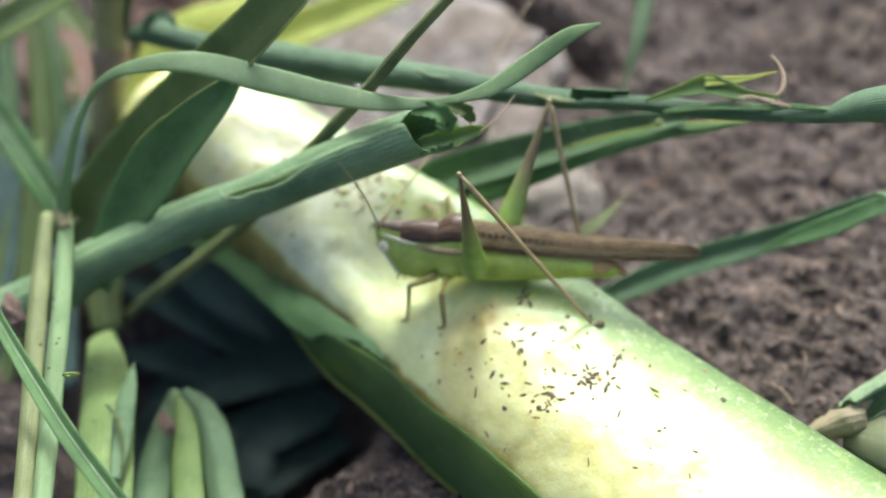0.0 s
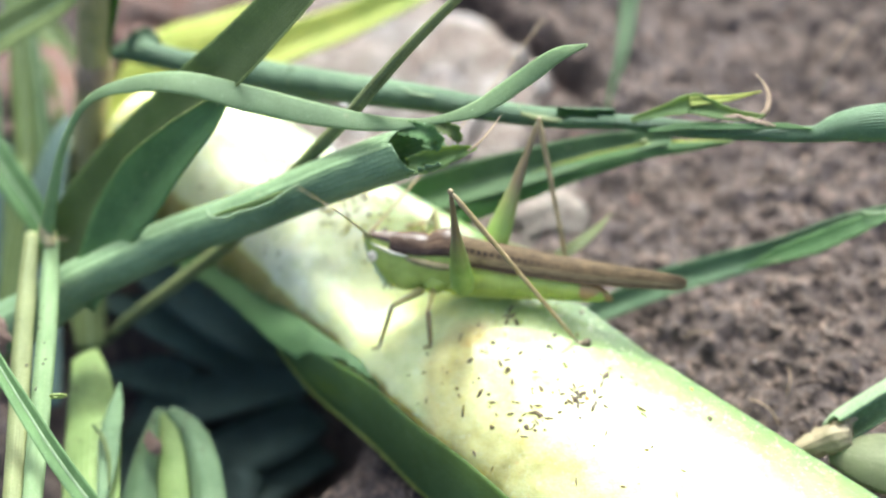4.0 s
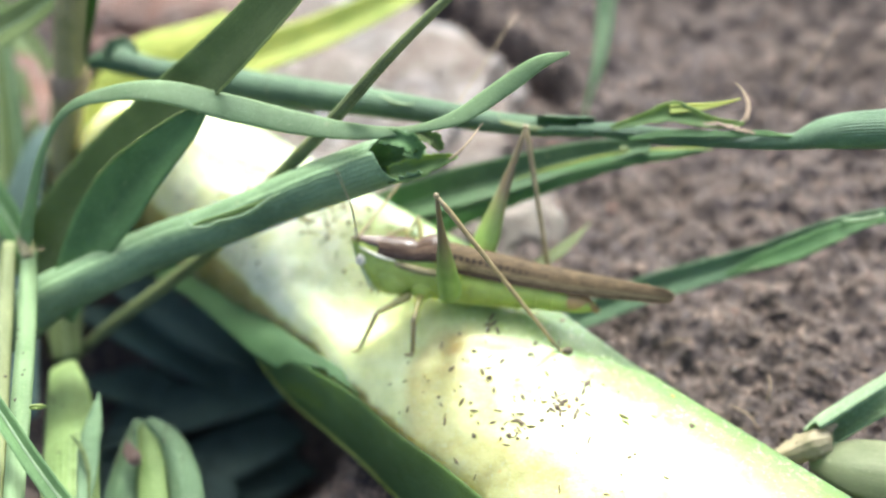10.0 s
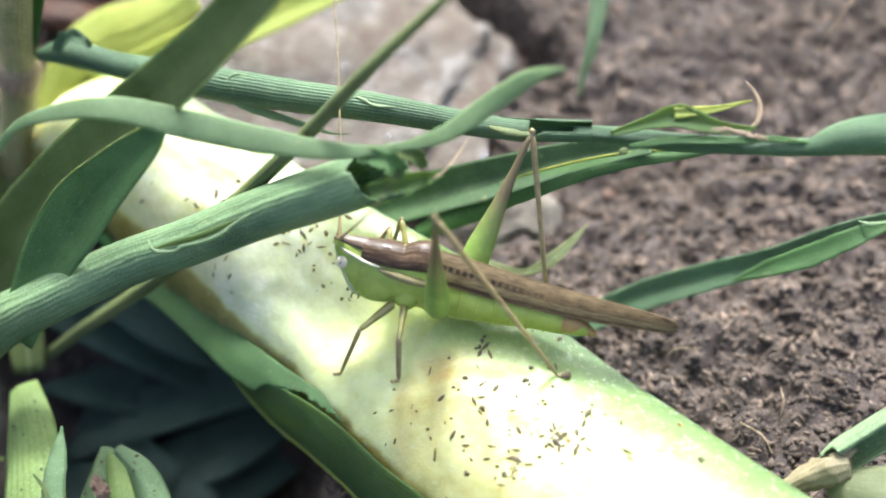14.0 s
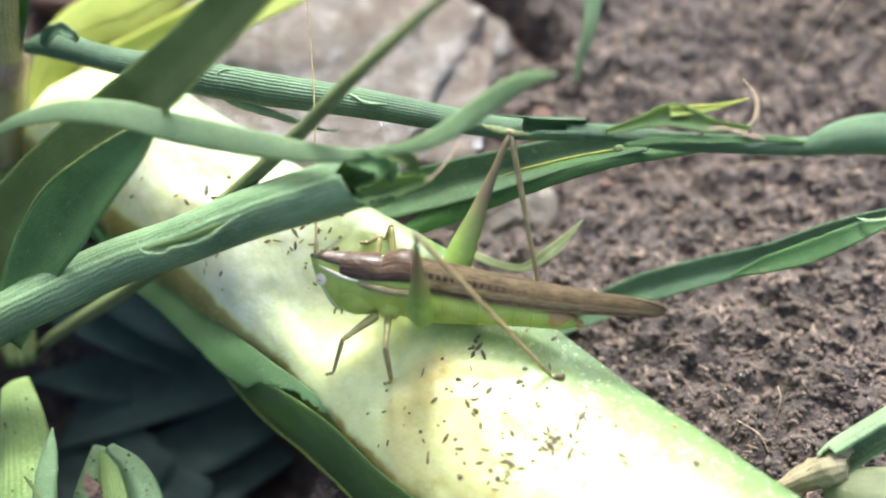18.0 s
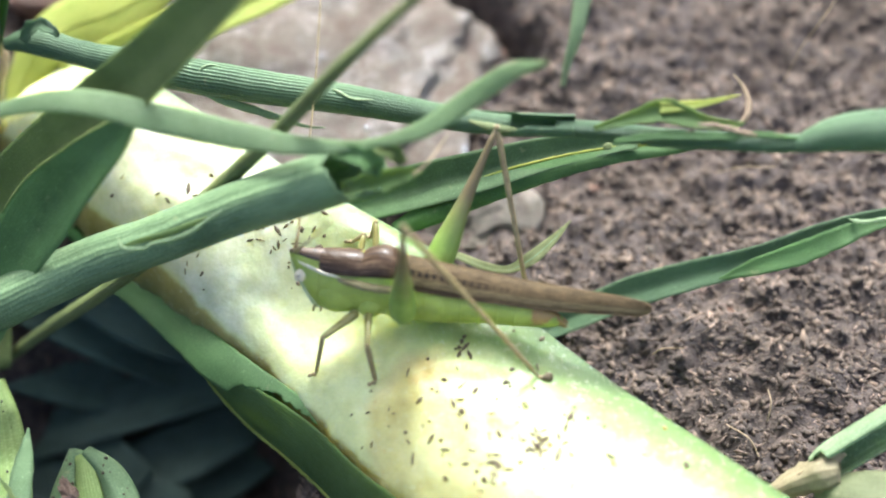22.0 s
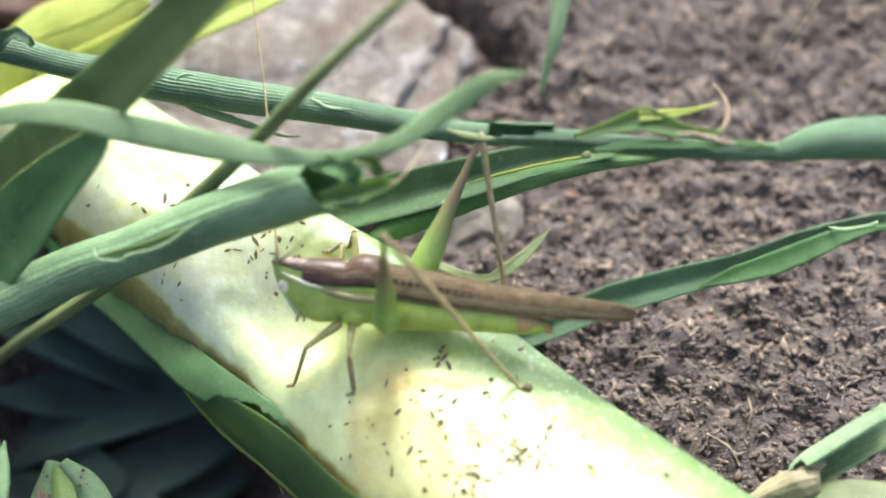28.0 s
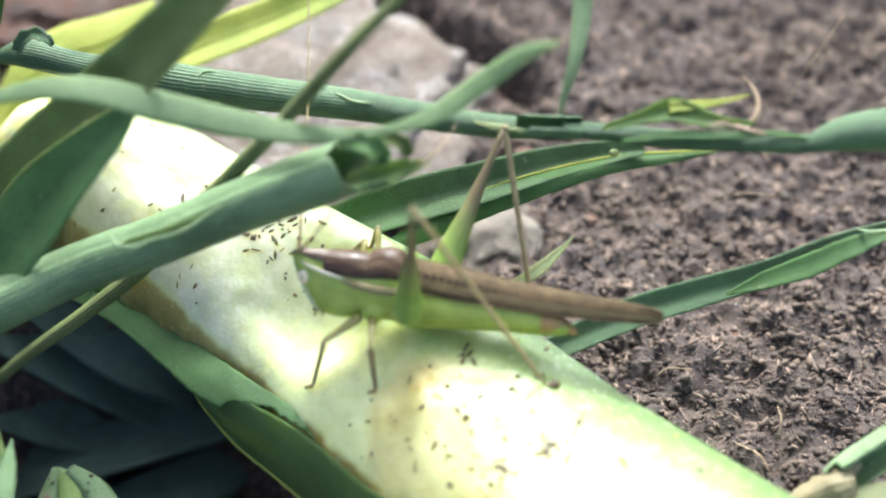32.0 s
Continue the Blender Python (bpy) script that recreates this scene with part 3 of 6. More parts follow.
# ---- stones behind the grass ----
def stones():
    a = thing("stone", lump_mesh("stone", (18, 14.5, 4.0), STONE, 2, 0.30, 1.8, 5, 0.8), "pale pinkish grey stone half sunk in soil", "stone", "stones in the soil")
    a.matrix_basis = pose(*(Vector((-10.5, 31.6, 1.5)) * MM), 0, 4, -22)
    b = thing("stone", lump_mesh("stone", (5.5, 4.5, 3.0), STONE_BUFF, 5, 0.3, 1.5, 4, 0.8), "small pale buff stone beside the gourd piece", "stone", "stones in the soil")
    b.matrix_basis = pose(*(Vector((7.5, 13.4, -1.8)) * MM), 0, 0, 15)
    c = thing("stone", lump_mesh("stone", (5.5, 9, 6), STONE_RED, 8, 0.3, 1.4, 4, 0.8), "rust red stone behind the grass stem", "stone", "stones in the soil")
    c.matrix_basis = pose(*(Vector((-46.1, 31.8, 3.0)) * MM), 0, 0, 10)
    d = thing("stone", lump_mesh("stone", (12, 9, 5), STONE_RED, 11, 0.3, 1.5, 4, 0.8), "reddish buff stone lying half buried in soil", "stone", "stones in the soil")
    d.matrix_basis = pose(*(Vector((-29.7, 48.5, 1.0)) * MM), 0, 0, -10)

    rng = random.Random(21)
    for px, py, size in (SPOTS):
        me = lump_mesh("pebble", (size, size * rng.uniform(0.6, 0.9), size * rng.uniform(0.45, 0.7)), rng.choice((STONE, STONE, STONE_RED)), rng.randrange(99), 0.4, 1.9, 3)
        o = thing("pebble", me, "small dirty pinkish grey pebble on the soil", "pebble", "pebbles in the soil")
        o.matrix_basis = pose(px * MM, py * MM, (ground_height(px, py) + size * 0.15) * MM, 0, 0, rng.uniform(0, 180))
    # Glossy beads added where the wet stone glints in the sun.
    for x, y, z, r in ((-6.9, 28.5, 5.0, 0.42), (-2.7, 20.1, 4.2, 0.42), (6.2, 18.3, 1.9, 0.3), (-11.6, 25.0, 6.0, 0.3)):
        o = thing("glint_bead", lump_mesh("glint_bead", (r, r * 0.9, r * 0.6), WATER, 3, 0.08, 1.2, 3), "clear glossy bead added for a glint on the wet stone", "water drop", "drops on the stone")
        o.matrix_basis = pose(x * MM, y * MM, z * MM, 0, 0, 40 * x)
    x, y, z = -1.4, 23.3, 3.2
    o = thing("quartz_pebble", lump_mesh("quartz_pebble", (1.1, 0.8, 0.6), GRIT, 14, 0.3, 1.6, 3), "glinting white quartz pebble on the stone", "pebble")
    o.matrix_basis = pose(x * MM, y * MM, z * MM, 0, 0, 20)


# pebbles round the pale stone: place and half size
SPOTS = [(-4.9, 18.2, 0.0, 1.6), (0.5, 24.1, 0.0, 1.9), (4.2, 32.3, 0.0, 1.5), (5.9, 23.5, 0.0, 2.2), (10.4, 16.5, 0.0, 1.3), (5.7, 40.2, 0.0, 1.8), (9.3, 34.3, 0.0, 1.1), (2.2, 17.4, 0.0, 1.4), (11.9, 11.3, 0.0, 0.9),
         (15.2, 18.4, 0.0, 0.8), (17.8, 14.6, 0.0, 0.6), (-14.3, 42.8, 0.0, 2.2), (-1.4, 43.0, 0.0, 1.7), (-19.7, 46.4, 0.0, 2.0), (12.4, 22.8, 0.0, 1.0), (28.8, 0.5, 0.0, 0.5), (22.4, 7.6, 0.0, 0.55), (35.7, 16.1, 0.0, 0.6), (-20.3, -17.9, 0.0, 0.9), (-16.4, -18.5, 0.0, 0.7)]
SPOTS = [(x, y, s) for x, y, z, s in SPOTS]
stones()


# ---- grass ----
def single(name, ctrl, mat, section, label, category="grass", rib=0.12, tip="", **how):
    """One leaf on its own: blade and raised midrib."""
    s = thing(name, None, label, category, "grass")
    blade = part("leaf_blade", leaf_mesh("leaf_blade", ctrl, mat, section, **how), s)
    if rib:
        part("midrib", tube_mesh("midrib", [(x, y - 0.04, z + 0.05, max(0.03, rib * min(1.0, w))) for x, y, z, w in ctrl], mat if mat in (GRASS_YELLOW, GRASS_GLOOM) else GRASS_LIGHT, n=40, m=6), blade, "raised midrib" if mat is GRASS_GLOOM else "pale midrib")
    return s


def stalk(name, me, label):
    s = thing(name, None, label, "grass", "grass")
    part("culm", me, s)
    return s


WITHERED = stone_material("withered_leaf", (0.12, 0.07, 0.045), (0.2, 0.13, 0.09), (0.28, 0.19, 0.13))
SPECK = crumb_material("dark_speck", (0.03, 0.028, 0.015), (0.09, 0.07, 0.03), 0.8)


def specks(name, ctrl, section, count, parent, seed, face=(0, -0.5, 0.85)):
    """Dark soil specks sticking to a leaf, each a part."""
    rng = random.Random(seed)
    kinds = [lump_mesh("speck", (0.14, 0.10, 0.07), SPECK, seed + i, 0.4, 2.0, 1) for i in range(2)]
    for _ in range(count):
        k = rng.uniform(0.1, 0.85)
        row = edge_rows(ctrl, section, rng.uniform(-0.8, 0.8), 0.1, face, 40, k - 0.02, k + 0.02, 0.12)[0]
        ob = part(name, kinds[rng.randrange(2)], parent)
        f = rng.uniform(0.6, 1.7)
        ob.matrix_basis = pose(row[0] * MM, row[1] * MM, row[2] * MM, 30, 0, rng.uniform(0, 180)) @ Matrix.Diagonal((f, f, f, 1))


# Near-black leaf green: the shade of hollow and clump is painted into it.
GRASS_GLOOM = grass_material("grass_shade_darkened", (0.034, 0.060, 0.044), (0.062, 0.104, 0.076), veins=13, share=0.15)
GRASS_OLD = grass_material("grass_yellowing", (0.10, 0.135, 0.042), (0.185, 0.225, 0.09), veins=9, share=0.35, through_color=(0.5, 0.5, 0.1), wear=(0.42, 0.30, 0.14))
GRASS_PALE = grass_material("grass_pale_margin", (0.17, 0.25, 0.06), (0.26, 0.33, 0.11), veins=5, share=0.4)


def wide_blade():
    s = thing("grass_shoot", None, "broad dark green grass leaf with a folded second leaf", "grass", "grass")
    rows = [(-40.6, 5.5, 5.0, 2.9), (-34.9, 6.0, 12.8, 3.1), (-28.5, 5.8, 20.1, 3.0), (-20.9, 5.1, 27.8, 2.7), (-14.3, 4.9, 34.1, 2.3), (-8.5, 4.9, 40.0, 2.0), (-3.3, 5.0, 45.2, 1.6)]
    base = part("leaf_blade", leaf_mesh("leaf_blade", rows, GRASS_DARK, folded(12, 0.2), n=180, m=18, ragged=0.03, seed=2), s)
    # Lighter strip that puts the margin's backlit glow into its colour.
    part("pale_edge", leaf_mesh("pale_edge", [(x, y, z, r) for x, y, z, r in edge_rows(rows, folded(12, 0.2), -0.99, 0.15, n=90, start=0.40, end=1.0, lift=0.02)], GRASS_PALE, flat(0.1), n=60, m=6, ragged=0.3, seed=60), base, "leaf margin painted pale for its backlit glow")
    rows = [(-33.8, -4.6, 12.0, 1.6), (-30.1, -0.6, 17.0, 2.5), (-26.2, 1.2, 21.2, 3.0), (-22.2, 1.8, 25.2, 2.3), (-18.9, 2.4, 28.0, 1.5), (-16.6, 3.0, 30.2, 0.4)]
    base = part("folded_leaf", leaf_mesh("folded_leaf", rows, GRASS, folded(18, 0.15), n=60, m=12, seed=3), s, "blue green folded leaf")
    part("fold_edge", tube_mesh("fold_edge", edge_rows(rows, folded(18, 0.15), 0.98, 0.09, start=0.3, lift=0.03), GRASS_PALE, n=50, m=6, rough=0.4), base, "light hairy fold edge")


def arched_blade():
    s = thing("grass_shoot", None, "slender arched grass leaf rising from a pale sheath", "grass", "grass")
    part("leaf_blade", leaf_mesh("leaf_blade", [(-36.3, -0.9, 17.5, 0.8), (-34.3, 0.6, 22.4, 0.55), (-32.0, 2.3, 27.1, 0.36), (-28.9, 3.2, 30.7, 0.42), (-24.7, 3.5, 31.8, 0.75), (-20.2, 3.2, 31.7, 1.05), (-14.5, 1.8, 30.5, 1.2),
                                                (-8.7, 0.7, 29.0, 1.05), (-3.4, -0.6, 28.6, 0.7), (1.0, -1.0, 28.8, 0.35), (5.0, -0.8, 29.6, 0.7), (8.9, 0.3, 31.4, 0.85), (12.1, 0.6, 33.6, 0.7), (14.8, -0.6, 35.7, 0.12)],
                                 GRASS_MID, flat(0.1), n=220, m=10, thick=0.10, ragged=0.05, seed=4), s)
    part("sheath", leaf_mesh("sheath", [(-32.1, -39.4, 18.0, 1.1), (-32.9, -30.2, 18.0, 1.15), (-33.8, -22.1, 17.5, 1.25), (-34.6, -12.5, 17.5, 1.2), (-35.4, -5.9, 17.3, 1.15), (-36.0, -0.8, 17.3, 0.9)], GRASS_MID, folded(-40, 0.3), n=40, m=10, thick=0.3, seed=6), s, "pale grey green leaf sheath")
    part("old_sheath", leaf_mesh("old_sheath", [(-34.1, -38.8, 17.0, 1.0), (-35.0, -29.4, 17.0, 1.05), (-36.2, -20.1, 16.5, 1.15), (-37.2, -11.5, 16.5, 1.2), (-37.9, -4.9, 16.4, 1.1), (-38.4, 1.1, 16.4, 0.8)], GRASS_OLD, folded(-35, 0.3), n=40, m=10, thick=0.3, seed=7), s, "yellowing older sheath")
    cx, cy, cz = -31.9, -19.8, 18.6
    part("curled_scrap", tube_mesh("curled_scrap", [(cx + 0.75 * math.cos(a) * (1 - a / 14), cy - 0.3 * math.sin(a), cz + 0.8 * math.sin(a) * (1 - a / 14), 0.12) for a in np.linspace(0, 7.5, 16)], GRASS_PALE, n=40, m=6), s, "curled dry scrap")
    specks("speck", [(-33.8, -22.1, 17.5, 1.25), (-34.6, -12.5, 17.5, 1.2), (-35.4, -5.9, 17.3, 1.15)], folded(-40, 0.3), 8, s, 81)
    specks("speck", [(-36.2, -20.1, 16.5, 1.15), (-37.2, -11.5, 16.5, 1.2), (-37.9, -4.9, 16.4, 1.1)], folded(-35, 0.3), 8, s, 84)
    part("withered_scrap", lump_mesh("withered_scrap", (0.8, 1.5, 0.6), WITHERED, 9, 0.7, 2.4, 4), s, "brown withered scrap on the sheath").matrix_basis = pose(*(Vector((-40.0, -9.7, 15.4)) * MM), 20, 0, 20)
    part("collar", tube_mesh("collar", [(-35.7, -1.9, 17.3, 0.5), (-36.1, -0.6, 17.5, 0.75), (-36.2, 0.1, 18.3, 0.6)], STRAW, n=8, m=10), s, "brown leaf collar")
    for k, (dx, dz) in enumerate(((0.9, 0.5), (1.1, 0.1), (1.2, -0.3))):
        x, y, z = -35.3, -1.1, 17.6
        part("hair", tube_mesh("hair", [(x, y, z, 0.03), (x + dx * 0.6, y - 0.1, z + dz * 0.4, 0.025), (x + dx, y, z + dz, 0.01)], DRY, n=8, m=5), s)


def rolled_blade():
    s = thing("rolled_grass_shoot", None, "blue green grass leaf rolled into a hollow bitten tube", "grass", "grass")
    ctrl = [(-45.6, -5.7, 9.0, 2.6), (-39.2, -4.5, 11.0, 2.5), (-35.2, -2.8, 12.5, 2.35), (-30.5, -2.2, 14.5, 2.2), (-23.3, -0.7, 16.5, 2.05), (-17.7, -0.2, 18.0, 2.05), (-11.1, 0.2, 20.5, 2.15), (-4.4, -0.7, 24.0, 2.25), (1.1, -0.8, 26.0, 2.15)]
    base = part("leaf_blade", leaf_mesh("leaf_blade", ctrl, GRASS_BLUE, rolled(1.12, 0.14, 75), n=126, m=40, thick=0.22, bites=((0.50, 0.70, 1, 0.07), (0.912, 1.11, 1, 0.42), (0.93, 1.09, -1, 0.42)), seed=8), s)
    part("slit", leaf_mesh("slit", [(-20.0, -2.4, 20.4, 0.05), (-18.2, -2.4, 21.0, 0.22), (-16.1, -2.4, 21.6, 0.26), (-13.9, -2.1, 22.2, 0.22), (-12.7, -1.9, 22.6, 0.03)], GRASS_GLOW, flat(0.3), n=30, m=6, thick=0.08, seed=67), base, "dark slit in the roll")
    part("torn_lip", tube_mesh("torn_lip", [(-20.3, -1.8, 20.8, 0.05), (-19.7, -3.0, 21.0, 0.16), (-18.0, -3.4, 21.15, 0.16), (-17.2, -3.2, 21.5, 0.17), (-15.5, -3.3, 21.95, 0.18), (-13.9, -3.0, 22.4, 0.17), (-12.5, -2.3, 22.9, 0.12), (-11.3, -1.8, 23.2, 0.04)], GRASS_LIGHT, n=40, m=6, rough=0.5), base, "pale torn rim along the roll")
    part("curled_end", leaf_mesh("curled_end", [(-1.9, -0.6, 27.4, 0.4), (-0.9, -1.2, 28.1, 0.8), (0.3, -1.7, 28.2, 0.9), (1.2, -1.9, 27.4, 0.8), (1.0, -1.6, 26.4, 0.6), (0.0, -1.2, 26.2, 0.3)], GRASS, flat(-0.6), n=30, m=8, ragged=0.35, thick=0.15, seed=10), base, "dark chewed curl")
    part("curled_end", leaf_mesh("curled_end", [(0.2, -0.4, 27.6, 0.3), (1.5, -0.6, 27.7, 0.65), (2.7, -0.9, 27.2, 0.7), (3.2, -1.2, 26.2, 0.4)], GRASS_DARK, flat(-0.7), n=26, m=8, ragged=0.4, thick=0.15, seed=12), base, "dark chewed curl")
    part("lower_lip", leaf_mesh("lower_lip", [(-1.6, -2.2, 24.6, 0.9), (0.4, -2.1, 24.9, 1.1), (2.2, -1.9, 25.3, 0.9), (3.6, -1.8, 25.6, 0.55), (4.6, -2.0, 26.0, 0.12)], GRASS_GLOW, flat(-0.5), n=30, m=10, ragged=0.22, thick=0.14, seed=14), base, "yellow green gnawed lower lip")
    part("bristle", tube_mesh("bristle", [(3.9, -2.2, 26.0, 0.12), (4.8, -1.9, 26.5, 0.10), (5.7, -0.9, 26.7, 0.07), (6.9, 0.9, 26.9, 0.02)], DRY, n=14, m=6), base, "thin grey torn fibre")


def crossing_stem():
    s = thing("nibbled_grass_shoot", None, "long blue green grass stem lying across with nibbled sheaths", "grass", "grass")
    base = part("leaf_blade", leaf_mesh("leaf_blade", [(-32.3, 21.0, 19.5, 0.5), (-29.3, 20.5, 20.0, 1.25), (-24.3, 18.3, 20.0, 1.2), (-16.7, 15.1, 20.5, 1.55), (-10.5, 12.6, 21.0, 1.5), (-1.9, 9.8, 21.2, 1.3), (3.3, 7.9, 21.3, 1.15), (8.4, 6.1, 21.4, 0.95), (11.5, 5.4, 21.4, 0.8)],
                                 GRASS_DEEP, rolled(0.62, 0.05, 30), n=90, m=20, bites=((0.42, 0.62, 1, 0.35), (0.62, 0.8, 1, 0.5), (0.05, 0.12, 1, 0.5)), ragged=0.05, seed=11), s)
    part("bite_rim", tube_mesh("bite_rim", [(-11.4, 13.2, 22.3, 0.05), (-13.2, 13.7, 22.5, 0.08), (-14.1, 13.4, 22.2, 0.10), (-14.2, 12.9, 21.6, 0.10), (-13.4, 12.6, 21.0, 0.08)], GRASS_LIGHT, n=30, m=6, rough=0.5), base, "pale rim of a gnawed scar")
    part("peeled_strand", leaf_mesh("peeled_strand", [(-15.2, 13.9, 21.0, 0.4), (-13.6, 12.5, 20.4, 0.5), (-11.5, 11.5, 19.8, 0.45), (-9.0, 10.5, 19.4, 0.36), (-7.0, 9.6, 19.2, 0.25), (-5.4, 8.9, 19.1, 0.12), (-4.0, 8.4, 19.4, 0.04)], GRASS_LIGHT, flat(0.3), n=40, m=8, ragged=0.25, seed=68), base, "ribbon of leaf skin peeled off below")
    part("bite_rim", tube_mesh("bite_rim", [(-4.1, 10.8, 22.4, 0.05), (-2.3, 9.5, 22.5, 0.11), (-1.1, 8.7, 22.4, 0.12), (1.4, 8.3, 22.3, 0.10), (3.4, 7.7, 22.2, 0.05)], GRASS_LIGHT, n=30, m=6, rough=0.6), base, "pale rim of a gnawed scar")
    part("end_lobe", leaf_mesh("end_lobe", [(-29.9, 19.4, 21.4, 0.5), (-29.2, 19.8, 22.2, 0.7), (-28.1, 19.8, 22.8, 0.65), (-26.9, 19.0, 22.8, 0.45), (-26.5, 18.6, 22.4, 0.2)], GRASS_DEEP, flat(-0.6), n=26, m=8, ragged=0.3, seed=61), base, "curled ragged lobe at the gnawed end")
    part("dark_scar", leaf_mesh("dark_scar", [(8.2, 5.4, 22.3, 0.15), (9.3, 4.7, 22.5, 0.34), (10.5, 4.2, 22.5, 0.36), (11.9, 4.0, 22.4, 0.15)], STICK, flat(0.4), n=24, m=8, ragged=0.5, seed=62), s, "dark gnawed scar")
    part("sheath_end", leaf_mesh("sheath_end", [(6.9, 6.6, 21.4, 0.8), (10.5, 5.5, 21.5, 0.95), (13.5, 5.0, 21.5, 0.9), (16.5, 4.6, 21.4, 0.9)], GRASS_DEEP, rolled(0.82, 0.05, 105), n=40, m=20, bites=((0.1, 0.5, 1, 0.22), (0.15, 0.55, -1, 0.12)), ragged=0.02, seed=13), s, "chewed end of the sheath")
    part("culm", tube_mesh("culm", [(15.0, 4.9, 21.2, 0.62), (19.5, 4.0, 21.0, 0.72), (23.4, 2.9, 21.0, 0.75), (28.3, 2.0, 21.0, 0.72), (31.6, 1.4, 21.0, 0.7), (34.0, 1.0, 21.2, 0.72)], GRASS_DEEP, n=40, m=16, ridges=6, ridge=0.05), s, "round culm")
    part("next_sheath", tube_mesh("next_sheath", [(33.3, 0.9, 21.2, 0.55), (34.2, 0.9, 21.4, 0.85), (36.4, 1.1, 21.8, 1.35), (39.3, 0.8, 22.2, 1.65), (44.3, -0.3, 23.0, 1.75)], GRASS_DEEP, n=40, m=18, ridges=9, ridge=0.03), s, "thick smooth upper sheath")
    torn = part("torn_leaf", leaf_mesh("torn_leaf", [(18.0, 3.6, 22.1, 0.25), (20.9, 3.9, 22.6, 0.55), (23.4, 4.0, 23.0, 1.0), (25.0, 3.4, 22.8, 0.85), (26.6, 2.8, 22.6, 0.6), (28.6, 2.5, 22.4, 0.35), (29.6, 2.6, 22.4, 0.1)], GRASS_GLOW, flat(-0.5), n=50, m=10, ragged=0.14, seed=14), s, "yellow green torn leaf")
    part("leaf_spike", leaf_mesh("leaf_spike", [(23.2, 4.1, 23.3, 0.5), (25.2, 4.1, 23.3, 0.42), (27.1, 4.3, 23.2, 0.26), (29.5, 4.7, 23.3, 0.05)], GRASS_YELLOW, folded(25, 0.2), n=30, m=8, seed=69), torn, "bright yellow pointed spike")
    part("thorn_tip", leaf_mesh("thorn_tip", [(29.0, 2.5, 22.2, 0.2), (29.8, 3.0, 22.6, 0.24), (30.1, 4.2, 23.1, 0.19), (29.8, 5.4, 23.5, 0.11), (29.2, 6.3, 23.8, 0.02)], DRY, flat(0.5), n=20, m=6, seed=15), s, "dry upturned leaf tip")
    part("dry_fringe", leaf_mesh("dry_fringe", [(25.1, 2.3, 22.3, 0.12), (26.4, 2.6, 22.6, 0.28), (27.8, 2.3, 22.6, 0.22), (29.3, 1.7, 22.4, 0.3), (30.4, 1.4, 22.2, 0.1)], DRY, flat(-0.4), n=36, m=6, ragged=0.7, seed=63), s, "dry papery fringe")
    part("scale_leaf", leaf_mesh("scale_leaf", [(19.4, 2.4, 21.8, 0.2), (23.3, 2.3, 22.1, 0.4), (27.7, 1.7, 22.1, 0.35), (31.1, 1.5, 22.0, 0.3), (34.0, 0.8, 21.9, 0.05)], GRASS, flat(-0.3), n=36, m=6, ragged=0.3, seed=16), s)


def folded_blade():
    s = thing("grass_shoot", None, "dark green grass leaf folded lengthwise with a pale edge", "grass", "grass")
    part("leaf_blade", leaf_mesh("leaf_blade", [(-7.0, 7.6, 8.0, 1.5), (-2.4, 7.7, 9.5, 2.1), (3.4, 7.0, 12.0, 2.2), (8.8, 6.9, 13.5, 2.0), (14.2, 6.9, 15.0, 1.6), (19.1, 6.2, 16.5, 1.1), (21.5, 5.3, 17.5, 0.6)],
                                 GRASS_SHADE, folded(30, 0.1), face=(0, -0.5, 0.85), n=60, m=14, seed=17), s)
    rows = [(0.4, 4.2, 9.8, 0.7), (3.8, 4.6, 11.4, 1.2), (9.3, 5.3, 13.2, 1.25), (14.7, 5.4, 15.0, 1.0), (19.4, 5.1, 16.4, 0.75), (23.5, 4.7, 17.0, 0.5), (27.0, 3.9, 18.0, 0.05)]
    base = part("lower_fold", leaf_mesh("lower_fold", rows, GRASS, folded(-20, 0.1), n=60, m=10, ragged=0.06, seed=18), s, "bright edged lower fold")
    part("pale_edge", tube_mesh("pale_edge", edge_rows(rows, folded(-20, 0.1), 0.95, 0.12, start=0.12, lift=0.05), GRASS_YELLOW, n=50, m=6, rough=0.4), base, "bright leaf margin")
    x, y, z = 19.0, 5.0, 17.8
    me = lump_mesh("scar", (0.42, 0.3, 0.08), STICK, 4, 0.2, 1.5, 2)
    o = part("scar", me, s, "small brown scar with a dark hole")
    o.matrix_basis = pose(x * MM, y * MM, z * MM, 35, 0, 0)


